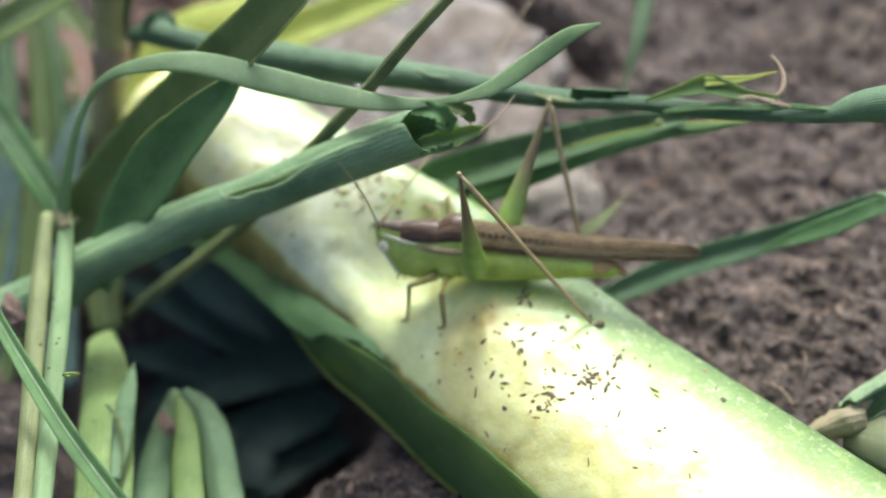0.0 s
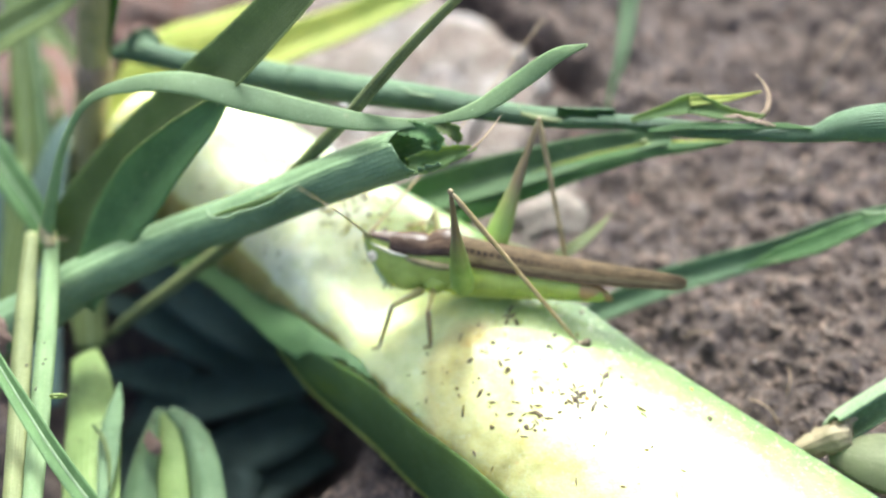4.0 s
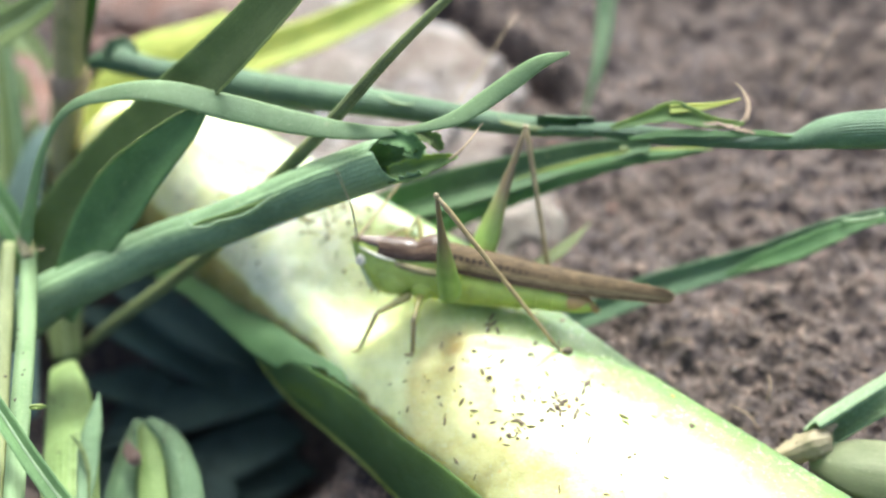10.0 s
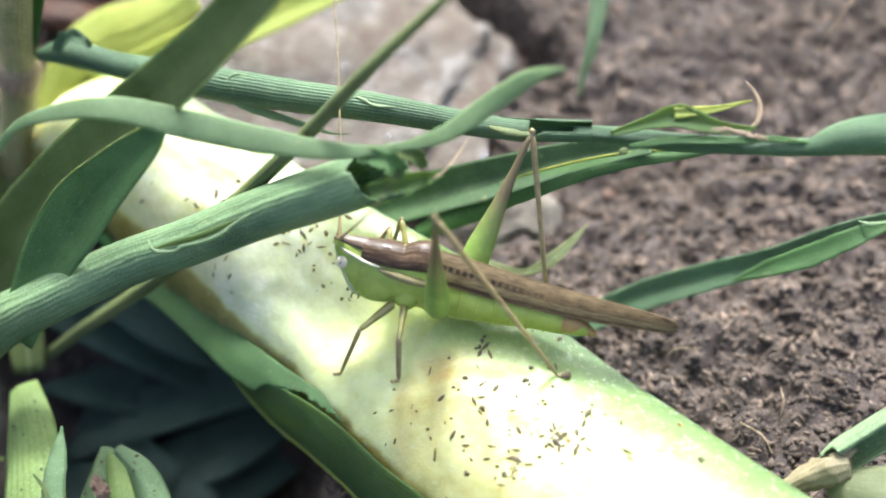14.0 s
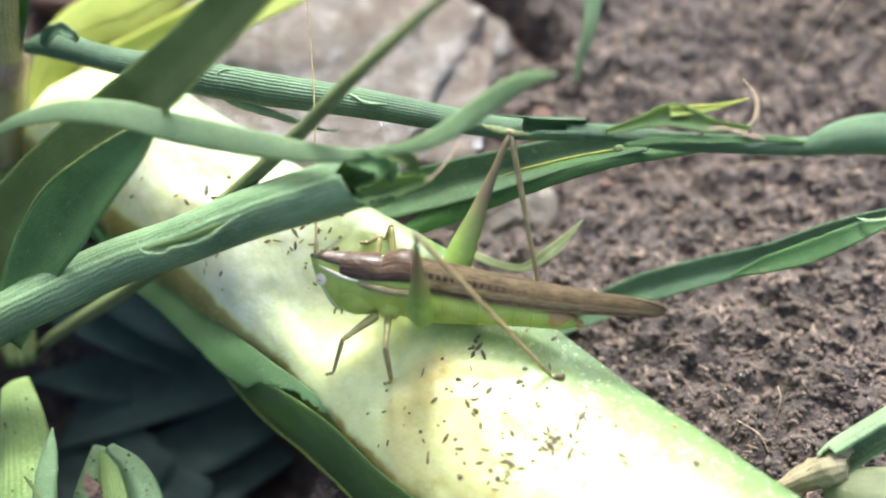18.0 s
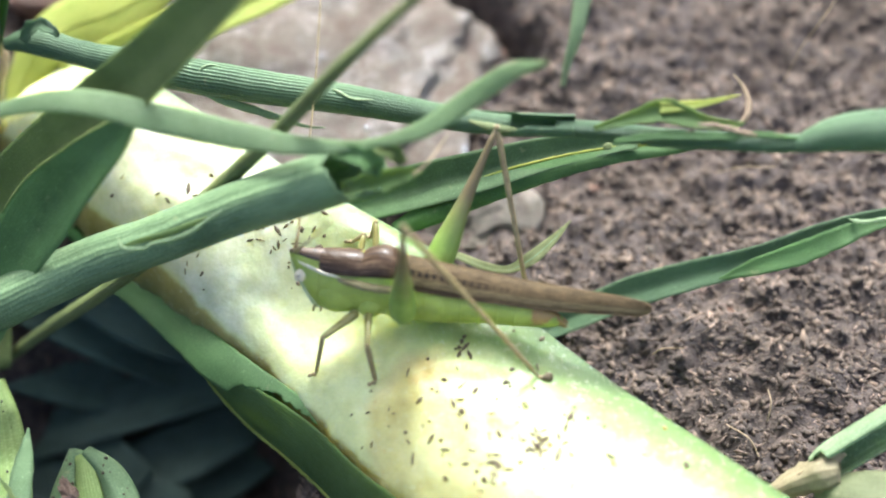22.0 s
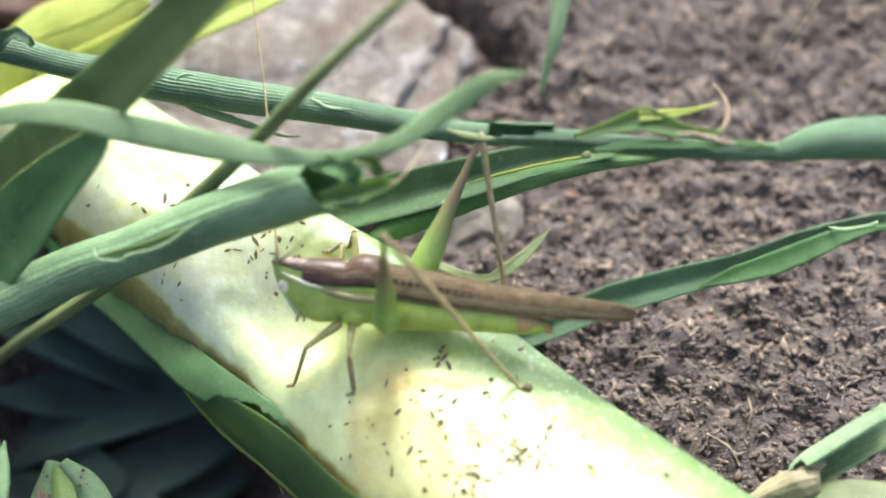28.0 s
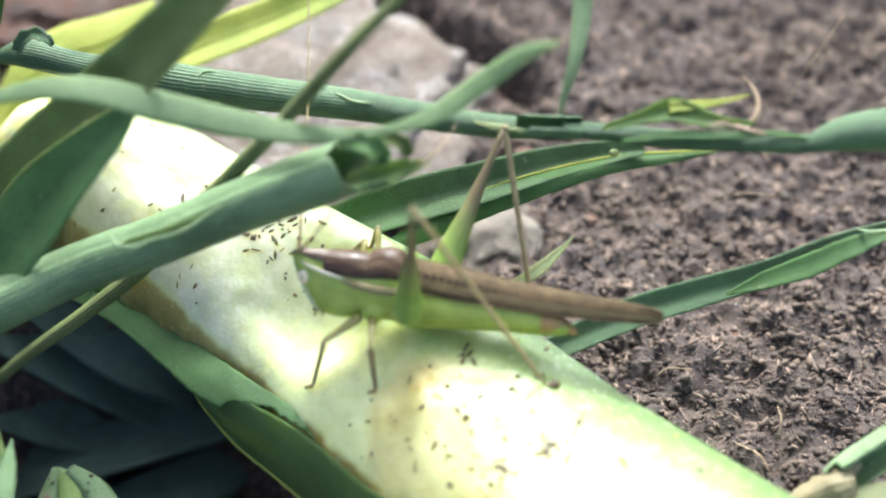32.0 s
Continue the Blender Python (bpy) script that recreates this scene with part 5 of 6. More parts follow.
def flecks():
    kinds = [lump_mesh("fleck", s, FLECK, 20 + i, 0.85, 2.4, 2) for i, s in enumerate(((0.36, 0.13, 0.10), (0.46, 0.07, 0.07), (0.22, 0.17, 0.12), (0.34, 0.15, 0.07), (0.15, 0.12, 0.09)))]
    amber = lump_mesh("fleck", (0.28, 0.2, 0.08), AMBER, 31, 0.3, 1.8, 2)
    rng = random.Random(12)
    spots = []

    def scatter(count, u0, q0, du, dq, size):
        for _ in range(count):
            spots.append((min(0.95, max(0.08, rng.gauss(u0, du))), rng.gauss(q0, dq), size * rng.uniform(0.6, 1.25)))
    scatter(30, 0.62, 0.375, 0.08, 0.03, 0.9)
    scatter(12, 0.52, 0.46, 0.07, 0.03, 0.65)
    scatter(14, 0.45, 0.16, 0.20, 0.09, 0.75)
    scatter(5, 0.20, 0.30, 0.07, 0.04, 0.7)
    scatter(14, 0.555, 0.965, 0.03, 0.018, 0.85)
    scatter(6, 0.33, 0.96, 0.025, 0.012, 0.95)
    scatter(6, 0.65, 0.77, 0.05, 0.015, 0.85)
    scatter(70, 0.48, 0.90, 0.21, 0.09, 0.85)
    scatter(8, 0.20, 0.78, 0.06, 0.04, 0.55)
    scatter(22, 0.50, 1.12, 0.22, 0.09, 0.75)
    spots += [(0.71, 0.97, 1.4), (0.36, 0.955, 1.4), (0.28, 0.96, 1.2), (0.57, 0.975, 1.9), (0.52, 0.975, 1.2), (0.61, 0.985, 1.1), (0.44, 0.85, 1.2), (0.29, 0.94, 1.2), (0.28, 0.875, 0.9),
              (0.67, 0.855, 1.2), (0.66, 0.76, 1.3), (0.68, 0.765, 1.1), (0.17, 0.845, 1.2), (0.54, 1.01, 1.2), (0.48, 0.97, 1.3), (0.67, 1.065, 1.1), (0.53, 0.74, 1.0), (0.44, 0.785, 1.0), (0.55, 0.835, 1.1), (0.84, 1.15, 1.2),
              (0.47, 0.235, 1.4), (0.65, 0.46, 1.3), (0.71, 0.455, 1.2), (0.55, 0.365, 1.2), (0.59, 0.395, 1.2), (0.46, 0.47, 1.4), (0.20, 0.34, 0.8)]
    for k, (u, q, s) in enumerate(spots):
        p, n = place_on_flesh(u, q, 0.05)
        turn = Vector(n).to_track_quat("Z", "Y").to_matrix().to_4x4() @ Matrix.Rotation(rng.uniform(0, 6.28), 4, "Z")
        warm = rng.random() < 0.06 and u > 0.4 and 0.8 < q < 1.1
        ob = thing("fleck", amber if warm else kinds[rng.randrange(5)],
                   "tiny amber scrap stuck on the gourd flesh" if warm else "tiny dark brown fleck of droppings on gourd flesh", "fleck", "flecks on the gourd")
        ob.matrix_basis = Matrix.Translation(Vector(p) * MM) @ turn @ Matrix.Diagonal((s, s, s, 1))
    ball = thing("soil_crumb", lump_mesh("soil_crumb", (0.42, 0.36, 0.32), FLECK, 40, 0.3, 1.6, 3), "dark round soil crumb beside the hind foot", "crumb")
    ball.matrix_basis = Matrix.Translation(Vector((12.57, -11.48, 9.97)) * MM)


flecks()


# ---- the bush cricket ----
def bug_material(name, a, b, rough=0.4, scale=900, sss=0.0, share=0.0):
    n = Nodes(name)
    col = n.ramp(n.noise(scale, 4, 0.6), [(0.3, a), (0.7, b)])
    n.color(col)
    n.rough(rough, 0.5)
    if sss:
        n.b.inputs["Subsurface Weight"].default_value = sss
        n.b.inputs["Subsurface Radius"].default_value = (0.8, 1.0, 0.3)
        n.b.inputs["Subsurface Scale"].default_value = 0.0006
    n.bump(n.noise(4000, 3), 0.25, 0.0001)
    if share:
        n.translucent(col, share)
    return n.mat


def wing_material():
    """Brown leathery forewing: fine cross veins and one row of dark cells."""
    n = Nodes("wing_brown")
    ux, uy = n.uv()
    col = n.ramp(n.noise(700, 4, 0.6), [(0.3, (0.075, 0.052, 0.026)), (0.7, (0.145, 0.104, 0.054))])
    along = n.math("SINE", n.math("MULTIPLY", uy, 60.0))
    vein = n.ramp(n.math("ABSOLUTE", n.math("SINE", n.math("MULTIPLY", ux, 22.0))), [(0.0, (1, 1, 1)), (0.18, (0, 0, 0))])
    cross = n.ramp(n.math("ABSOLUTE", along), [(0.0, (0.5, 0.5, 0.5)), (0.25, (0, 0, 0))])
    col = n.mix(n.math("MULTIPLY", vein, 0.6), col, (0.165, 0.122, 0.062))
    col = n.mix(n.math("MULTIPLY", cross, 0.35), col, (0.185, 0.14, 0.075))
    row = n.ramp(ux, [(0.44, (0, 0, 0)), (0.48, (1, 1, 1)), (0.59, (1, 1, 1)), (0.63, (0, 0, 0))])
    dash = n.math("ADD", n.math("SINE", n.math("MULTIPLY", uy, 105.0)), n.math("MULTIPLY", n.math("SUBTRACT", n.noise(900, 3, 0.6), 0.5), 4.0))
    cell = n.ramp(dash, [(0.0, (0.35, 0.35, 0.35)), (0.35, (1, 1, 1))])
    col = n.mix(n.math("MULTIPLY", n.math("MULTIPLY", row, cell), n.ramp(uy, [(0.0, (0.95, 0.95, 0.95)), (0.6, (0.9, 0.9, 0.9)), (0.95, (0.35, 0.35, 0.35)), (1.3, (0, 0, 0))])), col, (0.016, 0.012, 0.010))
    strip = n.ramp(ux, [(0.63, (0, 0, 0)), (0.68, (0.7, 0.7, 0.7)), (0.82, (0.7, 0.7, 0.7)), (0.86, (0, 0, 0))])
    col = n.mix(strip, col, (0.20, 0.16, 0.085))
    mottle = n.ramp(n.noise(1.0, 5, 0.65, where="UV", stretch=(14, 9, 1)), [(0.36, (0.55, 0.52, 0.48)), (0.62, (1.15, 1.12, 1.05))])
    col = n.mix(1.0, col, mottle, "MULTIPLY")
    line = n.ramp(ux, [(0.86, (0, 0, 0)), (0.89, (0.75, 0.75, 0.75)), (0.95, (0.75, 0.75, 0.75)), (0.98, (0, 0, 0))])
    col = n.mix(n.math("MULTIPLY", line, n.ramp(uy, [(0.0, (1, 1, 1)), (0.6, (1, 1, 1)), (0.85, (0, 0, 0))])), col, (0.045, 0.03, 0.018))
    n.color(col)
    n.rough(0.68, 0.15)
    n.bump(n.math("ADD", vein, n.math("MULTIPLY", cross, 0.5)), 0.35, 0.0001)
    n.translucent(col, 0.3)
    return n.mat


def saddle_material():
    """Glossy chestnut back with darker lengthwise streaks."""
    n = Nodes("cricket_saddle")
    streak = n.noise(1.0, 4, 0.6, where="UV", stretch=(26, 3.5, 1))
    col = n.ramp(streak, [(0.34, (0.018, 0.010, 0.006)), (0.5, (0.054, 0.032, 0.018)), (0.66, (0.115, 0.074, 0.043))])
    col = n.mix(n.ramp(n.noise(1500, 4, 0.6), [(0.55, (0, 0, 0)), (0.7, (0.6, 0.6, 0.6))]), col, (0.035, 0.018, 0.01))
    n.color(col)
    n.rough(0.36, 0.12)
    n.b.inputs["Coat Weight"].default_value = 0.10
    n.b.inputs["Coat Roughness"].default_value = 0.05
    n.bump(n.noise(1600, 4, 0.6), 0.6, 0.0002)
    return n.mat


BUG_GREEN = bug_material("cricket_green", (0.22, 0.27, 0.030), (0.34, 0.39, 0.06), 0.5, 600, 0.5)
BUG_PALE = bug_material("cricket_pale_green", (0.30, 0.36, 0.16), (0.42, 0.45, 0.24), 0.45)
BUG_BROWN = bug_material("cricket_brown", (0.030, 0.016, 0.009), (0.12, 0.072, 0.040), 0.48, 1100)
BUG_CREAM = bug_material("cricket_cream", (0.52, 0.46, 0.30), (0.66, 0.60, 0.42), 0.65)
BUG_LEG = bug_material("cricket_leg", (0.17, 0.125, 0.05), (0.29, 0.22, 0.10), 0.4, 1500)
BUG_SADDLE = saddle_material()
BUG_BAND = bug_material("cricket_band", (0.17, 0.135, 0.05), (0.25, 0.20, 0.09), 0.85, 1200)
BUG_FORELEG = bug_material("cricket_foreleg", (0.15, 0.135, 0.03), (0.24, 0.21, 0.065), 0.4, 1200)
BUG_TAIL = bug_material("cricket_tail", (0.231, 0.119, 0.035), (0.322, 0.203, 0.056), 0.45, 900)
def thigh_material():
    """Green swollen base that fades to tan towards the knee."""
    n = Nodes("cricket_thigh")
    ux, uy = n.uv()
    col = n.ramp(n.noise(700, 4), [(0.3, (0.16, 0.25, 0.036)), (0.7, (0.25, 0.345, 0.07))])
    col = n.mix(n.ramp(uy, [(0.40, (0, 0, 0)), (0.9, (1, 1, 1))]), col, (0.15, 0.115, 0.055))
    n.color(col)
    n.rough(0.45, 0.4)
    n.translucent(col, 0.2)
    return n.mat


BUG_THIGH = thigh_material()
BUG_EYE = bug_material("cricket_eye", (0.52, 0.44, 0.28), (0.62, 0.54, 0.36), 0.5)
BUG_DARK = bug_material("cricket_dark", (0.02, 0.015, 0.012), (0.05, 0.035, 0.025), 0.3)
WING = wing_material()


def loft(name, rows, mat, m=24, a0=0.0, a1=360.0, thick=0.0, n=36):
    """Rings across x: rows (x, centre z, half width y, half height z), over the angles a0..a1 (90 is the top)."""
    r = spline(rows, n)
    closed = a1 - a0 > 359
    verts, uvs, faces = [], [], []
    mm = m if closed else m + 1
    for x, zc, ry, rz in r:
        for j in range(mm):
            a = radians(a0 + (a1 - a0) * j / m)
            verts.append((x, max(ry, 0.01) * math.cos(a), zc + max(rz, 0.01) * math.sin(a)))
            uvs.append((j / m, x * 0.1))
    for i in range(len(r) - 1):
        for j in range(m):
            j2 = (j + 1) % mm if closed else j + 1
            faces.append((i * mm + j, (i + 1) * mm + j, (i + 1) * mm + j2, i * mm + j2))
    if closed:
        faces.append(tuple(range(mm)))
        faces.append(tuple((len(r) - 1) * mm + j for j in range(mm))[::-1])
    else:
        k = len(verts)
        verts += [(x, y * 0.9, z - 0.12) for x, y, z in verts]
        uvs += uvs
        faces += [tuple(k + i for i in f[::-1]) for f in faces]
        for i in range(len(r) - 1):
            for j in (0, mm - 1):
                faces.append((i * mm + j, (i + 1) * mm + j, k + (i + 1) * mm + j, k + i * mm + j))
    return mesh_of(name, verts, faces, mat, uvs)


def wing_mesh(name, side):
    """One forewing: a long roof-like panel from the back's ridge down the flank."""
    rows = spline([(-0.9, 1.5, -0.3, 1.35), (0.6, 1.65, -0.6, 1.5), (5.0, 1.3, -0.85, 1.55), (9.0, 0.95, -1.0, 1.4), (12.5, 0.75, -1.1, 1.2), (15.8, 0.6, -1.05, 0.9), (18.2, 0.5, -0.95, 0.7), (19.9, 0.38, -0.9, 0.5), (20.7, 0.22, -0.75, 0.38), (21.1, -0.05, -0.45, 0.2)], 70)
    m = 14
    verts, uvs, faces = [], [], []
    for layer in (0, 1):
        for x, zt, zb, w in rows:
            for j in range(m):
                k = j / (m - 1)
                a = 0.5 * math.pi * k
                y = side * (w * math.sin(a) ** 0.8 - 0.12 + 0.02 * (side > 0))
                z = zt + (zb - zt) * (1 - math.cos(a)) ** 0.85
                verts.append((x, y - side * 0.05 * layer, z - 0.05 * layer))
                uvs.append((k, x * 0.1))
    n = len(rows)
    for layer in (0, 1):
        o = layer * n * m
        for i in range(n - 1):
            for j in range(m - 1):
                q = (o + i * m + j, o + i * m + j + 1, o + (i + 1) * m + j + 1, o + (i + 1) * m + j)
                faces.append(q if (layer == 0) == (side < 0) else q[::-1])
    o = n * m
    for i in range(n - 1):
        for j in (0, m - 1):
            faces.append((i * m + j, (i + 1) * m + j, o + (i + 1) * m + j, o + i * m + j))
    return mesh_of(name, verts, faces, WING, uvs)


REST = pose(2.1, -4.2, 15.5, -30, 0, 0)
AXIS_X, AXIS_UP, AXIS_OUT = Vector((0.9935, -0.0045, -0.1141)), Vector((0.0775, 0.7607, 0.6445)), Vector((0.0839, -0.6491, 0.7561))
REST = Matrix.Translation(REST.translation * MM) @ (Matrix.Rotation(radians(-13.5), 4, AXIS_OUT) @ REST.to_3x3().to_4x4())

# the body's sway: seconds, shift along and up in millimetres, lean in degrees, swing of the long feeler in degrees
SWAY = [
    (0.0, -1.15, -0.65, 6.2, 57), (0.5, -0.95, -0.30, 5.8, 57), (1.0, -0.95, -0.15, 5.4, 57), (1.5, -1.10, -0.15, 5.6, 57), (2.0, -1.25, -0.25, 5.6, 60),
    (2.5, -1.10, -0.23, 4.0, 60), (3.0, -0.78, -0.28, 2.4, 52), (3.5, -0.95, -0.30, 2.4, 52), (5.5, -0.55, -0.10, 1.0, 48), (6.0, -0.10, 0.10, 0.6, 47),
    (7.0, 0.0, 0.05, 0.2, 50), (7.5, -0.2, -0.10, 1.0, 48), (8.0, 0.15, 0.08, 0.3, 47), (9.0, 0.0, 0.0, 0.0, 47), (10.0, -0.24, -0.10, 0.2, 55), (11.0, -0.22, -0.06, -0.5, 62),
    (12.0, -0.25, 0.15, -1.5, 78), (13.0, -0.34, 0.64, -3.3, 91), (14.0, -0.05, 0.80, -5.0, 91), (14.5, -0.10, 0.90, -5.2, 91), (16.5, -0.65, 0.86, -4.0, 93),
    (17.0, -0.67, 0.55, -2.5, 93), (17.5, -0.85, 0.38, -0.8, 92), (18.5, -1.25, 0.05, 2.0, 90), (19.0, -1.29, 0.05, 2.2, 88), (20.0, -1.36, 0.30, 0.5, 86),
    (21.0, -1.45, 0.25, 0.6, 85), (22.0, -1.45, 0.30, 0.8, 84), (22.5, -1.15, 0.70, -0.5, 82), (23.0, -1.40, 0.10, 2.5, 80), (24.0, -0.85, 0.55, 0.0, 98), (25.0, -1.15, 0.20, 1.6, 99),
    (25.5, -1.05, 0.40, 0.5, 99), (27.5, -1.0, 0.28, 1.4, 95), (28.0, -1.05, 0.38, 1.5, 95), (28.5, -0.90, 0.28, 1.6, 95), (29.0, -0.80, 0.40, -0.2, 94),
    (29.5, -0.80, 0.35, 0.0, 93), (30.0, -1.10, 0.56, -1.0, 90), (30.5, -0.81, 1.46, -5.1, 80), (31.0, -1.23, 0.45, -2.6, 86), (32.0, -1.20, 0.31, 0.1, 88),
]


def bug_pose(dx, du, lean):
    shift = (AXIS_X * dx + AXIS_UP * du) * MM
    o = REST.translation
    return Matrix.Translation(shift + o) @ Matrix.Rotation(radians(lean), 4, AXIS_OUT) @ Matrix.Translation(-o) @ REST


# legs: name, hip, knee at rest, foot on the gourd, thickness at hip and knee, swell
LEGS = [
    ("hind", (1.6, -1.9, -3.0), (-0.2, -9.9, 9.0), (11.88, -11.42, 9.98), 1.05),
    ("hind", (3.0, 1.8, -2.2), (5.9, 4.0, 12.1), (11.5, -4.3, 9.3), 1.05),
    ("middle", (-1.2, -1.3, -3.3), (-1.3, -4.5, -4.4), (-1.29, -10.64, 10.03), 0.29),
    ("middle", (-1.0, 1.2, -2.8), (-2.9, 3.6, 2.2), (-1.1, 1.6, 12.85), 0.32),
    ("front", (-2.1, -1.2, -3.4), (-4.7, -3.2, -4.9), (-6.47, -8.35, 8.25), 0.36),
    ("front", (-2.9, 1.1, -3.2), (-3.9, 3.9, 1.0), (-2.67, 1.20, 12.98), 0.32),
]
# the near forefoot steps three times
STEP = [(0.0, Vector((-4.89, -8.58, 8.84))), (1.2, Vector((-4.84, -8.68, 8.84))), (1.7, Vector((-5.76, -9.44, 8.31))), (2.25, Vector((-5.76, -9.44, 8.31))), (2.7, Vector((-6.25, -9.40, 8.11))), (3.5, Vector((-6.25, -9.36, 8.11))), (5.5, Vector((-6.47, -8.35, 8.25)))]


def limb(name, a, b, r0, r1, swell=0.0, mat=None, spines=0):
    """A tapered limb from a to b as a mesh that starts at its own origin."""
    a, b = np.array(a, dtype=float), np.array(b, dtype=float)
    d = b - a
    rows = []
    for k in np.linspace(0, 1, 14):
        r = r0 + (r1 - r0) * k + swell * max(0.0, 1 - ((k - 0.16) / 0.42) ** 2) * (1 if k < 0.6 else 0.3)
        if swell > 0.5:
            r = float(np.interp(k, (0, 0.06, 0.16, 0.35, 0.58, 0.8, 1), (0.9, 1.25, 1.34, 1.02, 0.55, 0.3, 0.23)))
        if k in (0.0, 1.0):
            r *= 0.55
        rows.append((*(d * k), r))
    return tube_mesh(name, rows, mat, n=14, m=10, squash=0.8, rough=0.06)


bug = thing("bush_cricket", None, "green bush cricket with brown wings standing on the gourd", "cricket")
LEG_PARTS = []


def cricket():
    part("head", loft("head", [(-8.05, 0.50, 0.10, 0.14), (-7.85, 0.32, 0.36, 0.42), (-7.5, 0.0, 0.66, 0.85), (-7.0, -0.45, 0.92, 1.35), (-6.4, -0.95, 1.12, 1.85), (-5.8, -1.3, 1.22, 2.2), (-5.1, -1.45, 1.3, 2.45)], BUG_GREEN, n=44), bug)
    part("face", loft("face", [(-7.9, 0.05, 0.2, 0.3), (-7.55, -0.45, 0.5, 0.65), (-7.05, -1.15, 0.75, 0.85), (-6.5, -2.0, 0.85, 0.9), (-5.9, -2.9, 0.78, 0.8), (-5.3, -3.55, 0.5, 0.55)], BUG_PALE, n=24), bug, "pale slanting face")
    part("crown", loft("crown", [(-8.1, 0.62, 0.12, 0.14), (-7.85, 0.5, 0.36, 0.36), (-7.2, 0.2, 0.62, 0.85), (-6.4, -0.05, 0.86, 1.2), (-5.6, -0.22, 1.02, 1.45), (-5.0, -0.3, 1.15, 1.55)], BUG_BROWN, a0=34, a1=146, m=12), bug, "glossy dark brown crown")
    part("thorax", loft("thorax", [(-5.5, -1.4, 1.25, 2.4), (-4.2, -1.4, 1.5, 2.75), (-2.4, -1.25, 1.6, 2.7), (-0.6, -1.1, 1.65, 2.7), (0.8, -1.4, 1.6, 2.4), (2.2, -1.6, 1.45, 2.0)], BUG_GREEN), bug)
    part("pronotum", loft("pronotum", [(-5.5, -0.3, 1.2, 1.5), (-4.6, -0.28, 1.45, 1.62), (-3.4, -0.25, 1.6, 1.72), (-2.5, -0.22, 1.6, 1.70), (-2.1, -0.2, 1.57, 1.67), (-1.6, -0.12, 1.64, 1.92), (-0.6, 0.02, 1.72, 2.15), (0.3, 0.05, 1.66, 2.0), (0.75, 0.0, 1.4, 1.6)], BUG_SADDLE, a0=4, a1=176, m=24, n=50), bug, "shiny brown saddle with a waist groove")
    for s in (-1, 1):
        flank = [(-3.9, -0.6, 1.60, 0.3), (-3.3, -0.66, 1.64, 0.4), (-2.4, -0.76, 1.69, 0.5), (-1.2, -0.85, 1.74, 0.55), (0.4, -0.85, 1.70, 0.5), (1.6, -0.9, 1.62, 0.35)]
        part("flank_band", tube_mesh("flank_band", [(x, s * (y - 0.16), z, 0.24 * k) for (x, z, y, h), k in zip(flank, (0.5, 1.1, 1.45, 1.55, 1.4, 0.7))], BUG_BAND, n=24, m=10, face=(0, 0, 1)), bug, "dull tan band along the flank")
        part("side_lobe", lump_mesh("side_lobe", (1.65, 0.42, 1.55), BUG_GREEN, 5, 0.06, 1.2, 3), bug).matrix_basis = pose(-3.7 * MM, s * 1.12 * MM, -2.15 * MM, 0, -18, 0)
        part("leg_base", lump_mesh("leg_base", (1.0, 0.45, 1.1), BUG_GREEN, 6, 0.08, 1.2, 3), bug).matrix_basis = pose(-1.1 * MM, s * 1.12 * MM, -2.7 * MM, 0, 15, 0)
        part("leg_base", lump_mesh("leg_base", (1.0, 0.5, 1.0), BUG_GREEN, 7, 0.08, 1.2, 3), bug).matrix_basis = pose(1.1 * MM, s * 1.2 * MM, -2.6 * MM, 0, 10, 0)
        rows = [(-7.7, s * 0.45, 0.3, 0.05), (-6.9, s * 0.82, 0.10, 0.10), (-6.0, s * 1.10, -0.08, 0.14), (-5.2, s * 1.36, -0.22, 0.14), (-4.5, s * 1.50, -0.30, 0.11), (-3.7, s * 1.58, -0.34, 0.04)]
        part("margin", tube_mesh("margin", rows, BUG_CREAM, n=24, m=8, face=(0, 0, 1)), bug, "cream side stripe")
        eye = part("eye", lump_mesh("eye", (0.50, 0.40, 0.56), BUG_EYE, 1, 0.02, 1, 3), bug, "pale oval eye")
        eye.matrix_basis = pose(-6.95 * MM, s * 0.90 * MM, -0.95 * MM, 0, 0, 0)
        part("pupil", lump_mesh("pupil", (0.09, 0.07, 0.1), BUG_DARK, 2, 0.02, 1, 2), eye, "tiny dark pupil spot").matrix_basis = pose(-0.1 * MM, s * 0.37 * MM, 0.06 * MM)
        part("forewing", wing_mesh("forewing", s), bug, "long brown forewing with a row of dark cells")
        part("palp", tube_mesh("palp", [(-5.5, s * 0.4, -3.5, 0.13), (-5.7, s * 0.55, -3.75, 0.11), (-5.75, s * 0.6, -4.0, 0.10), (-5.7, s * 0.6, -4.15, 0.06)], BUG_FORELEG, n=14, m=8), bug)
        part("palp", tube_mesh("palp", [(-5.2, s * 0.3, -3.6, 0.12), (-5.15, s * 0.45, -3.9, 0.10), (-5.2, s * 0.5, -4.15, 0.06)], BUG_FORELEG, n=12, m=8), bug)
        part("cercus", tube_mesh("cercus", [(13.2, s * 0.3, -1.9, 0.16), (13.9, s * 0.36, -2.1, 0.13), (14.5, s * 0.33, -2.4, 0.09), (14.8, s * 0.3, -2.7, 0.03)], BUG_TAIL, n=14, m=8), bug, "curved brown cercus")
    part("abdomen", loft("abdomen", [(0.6, -2.0, 1.4, 1.9), (3.0, -2.1, 1.5, 1.85), (6.0, -2.05, 1.4, 1.6), (9.0, -2.0, 1.2, 1.35), (11.5, -2.05, 1.0, 1.15), (13.2, -2.2, 0.75, 0.85), (14.3, -2.35, 0.3, 0.35)], BUG_GREEN, n=60), bug)
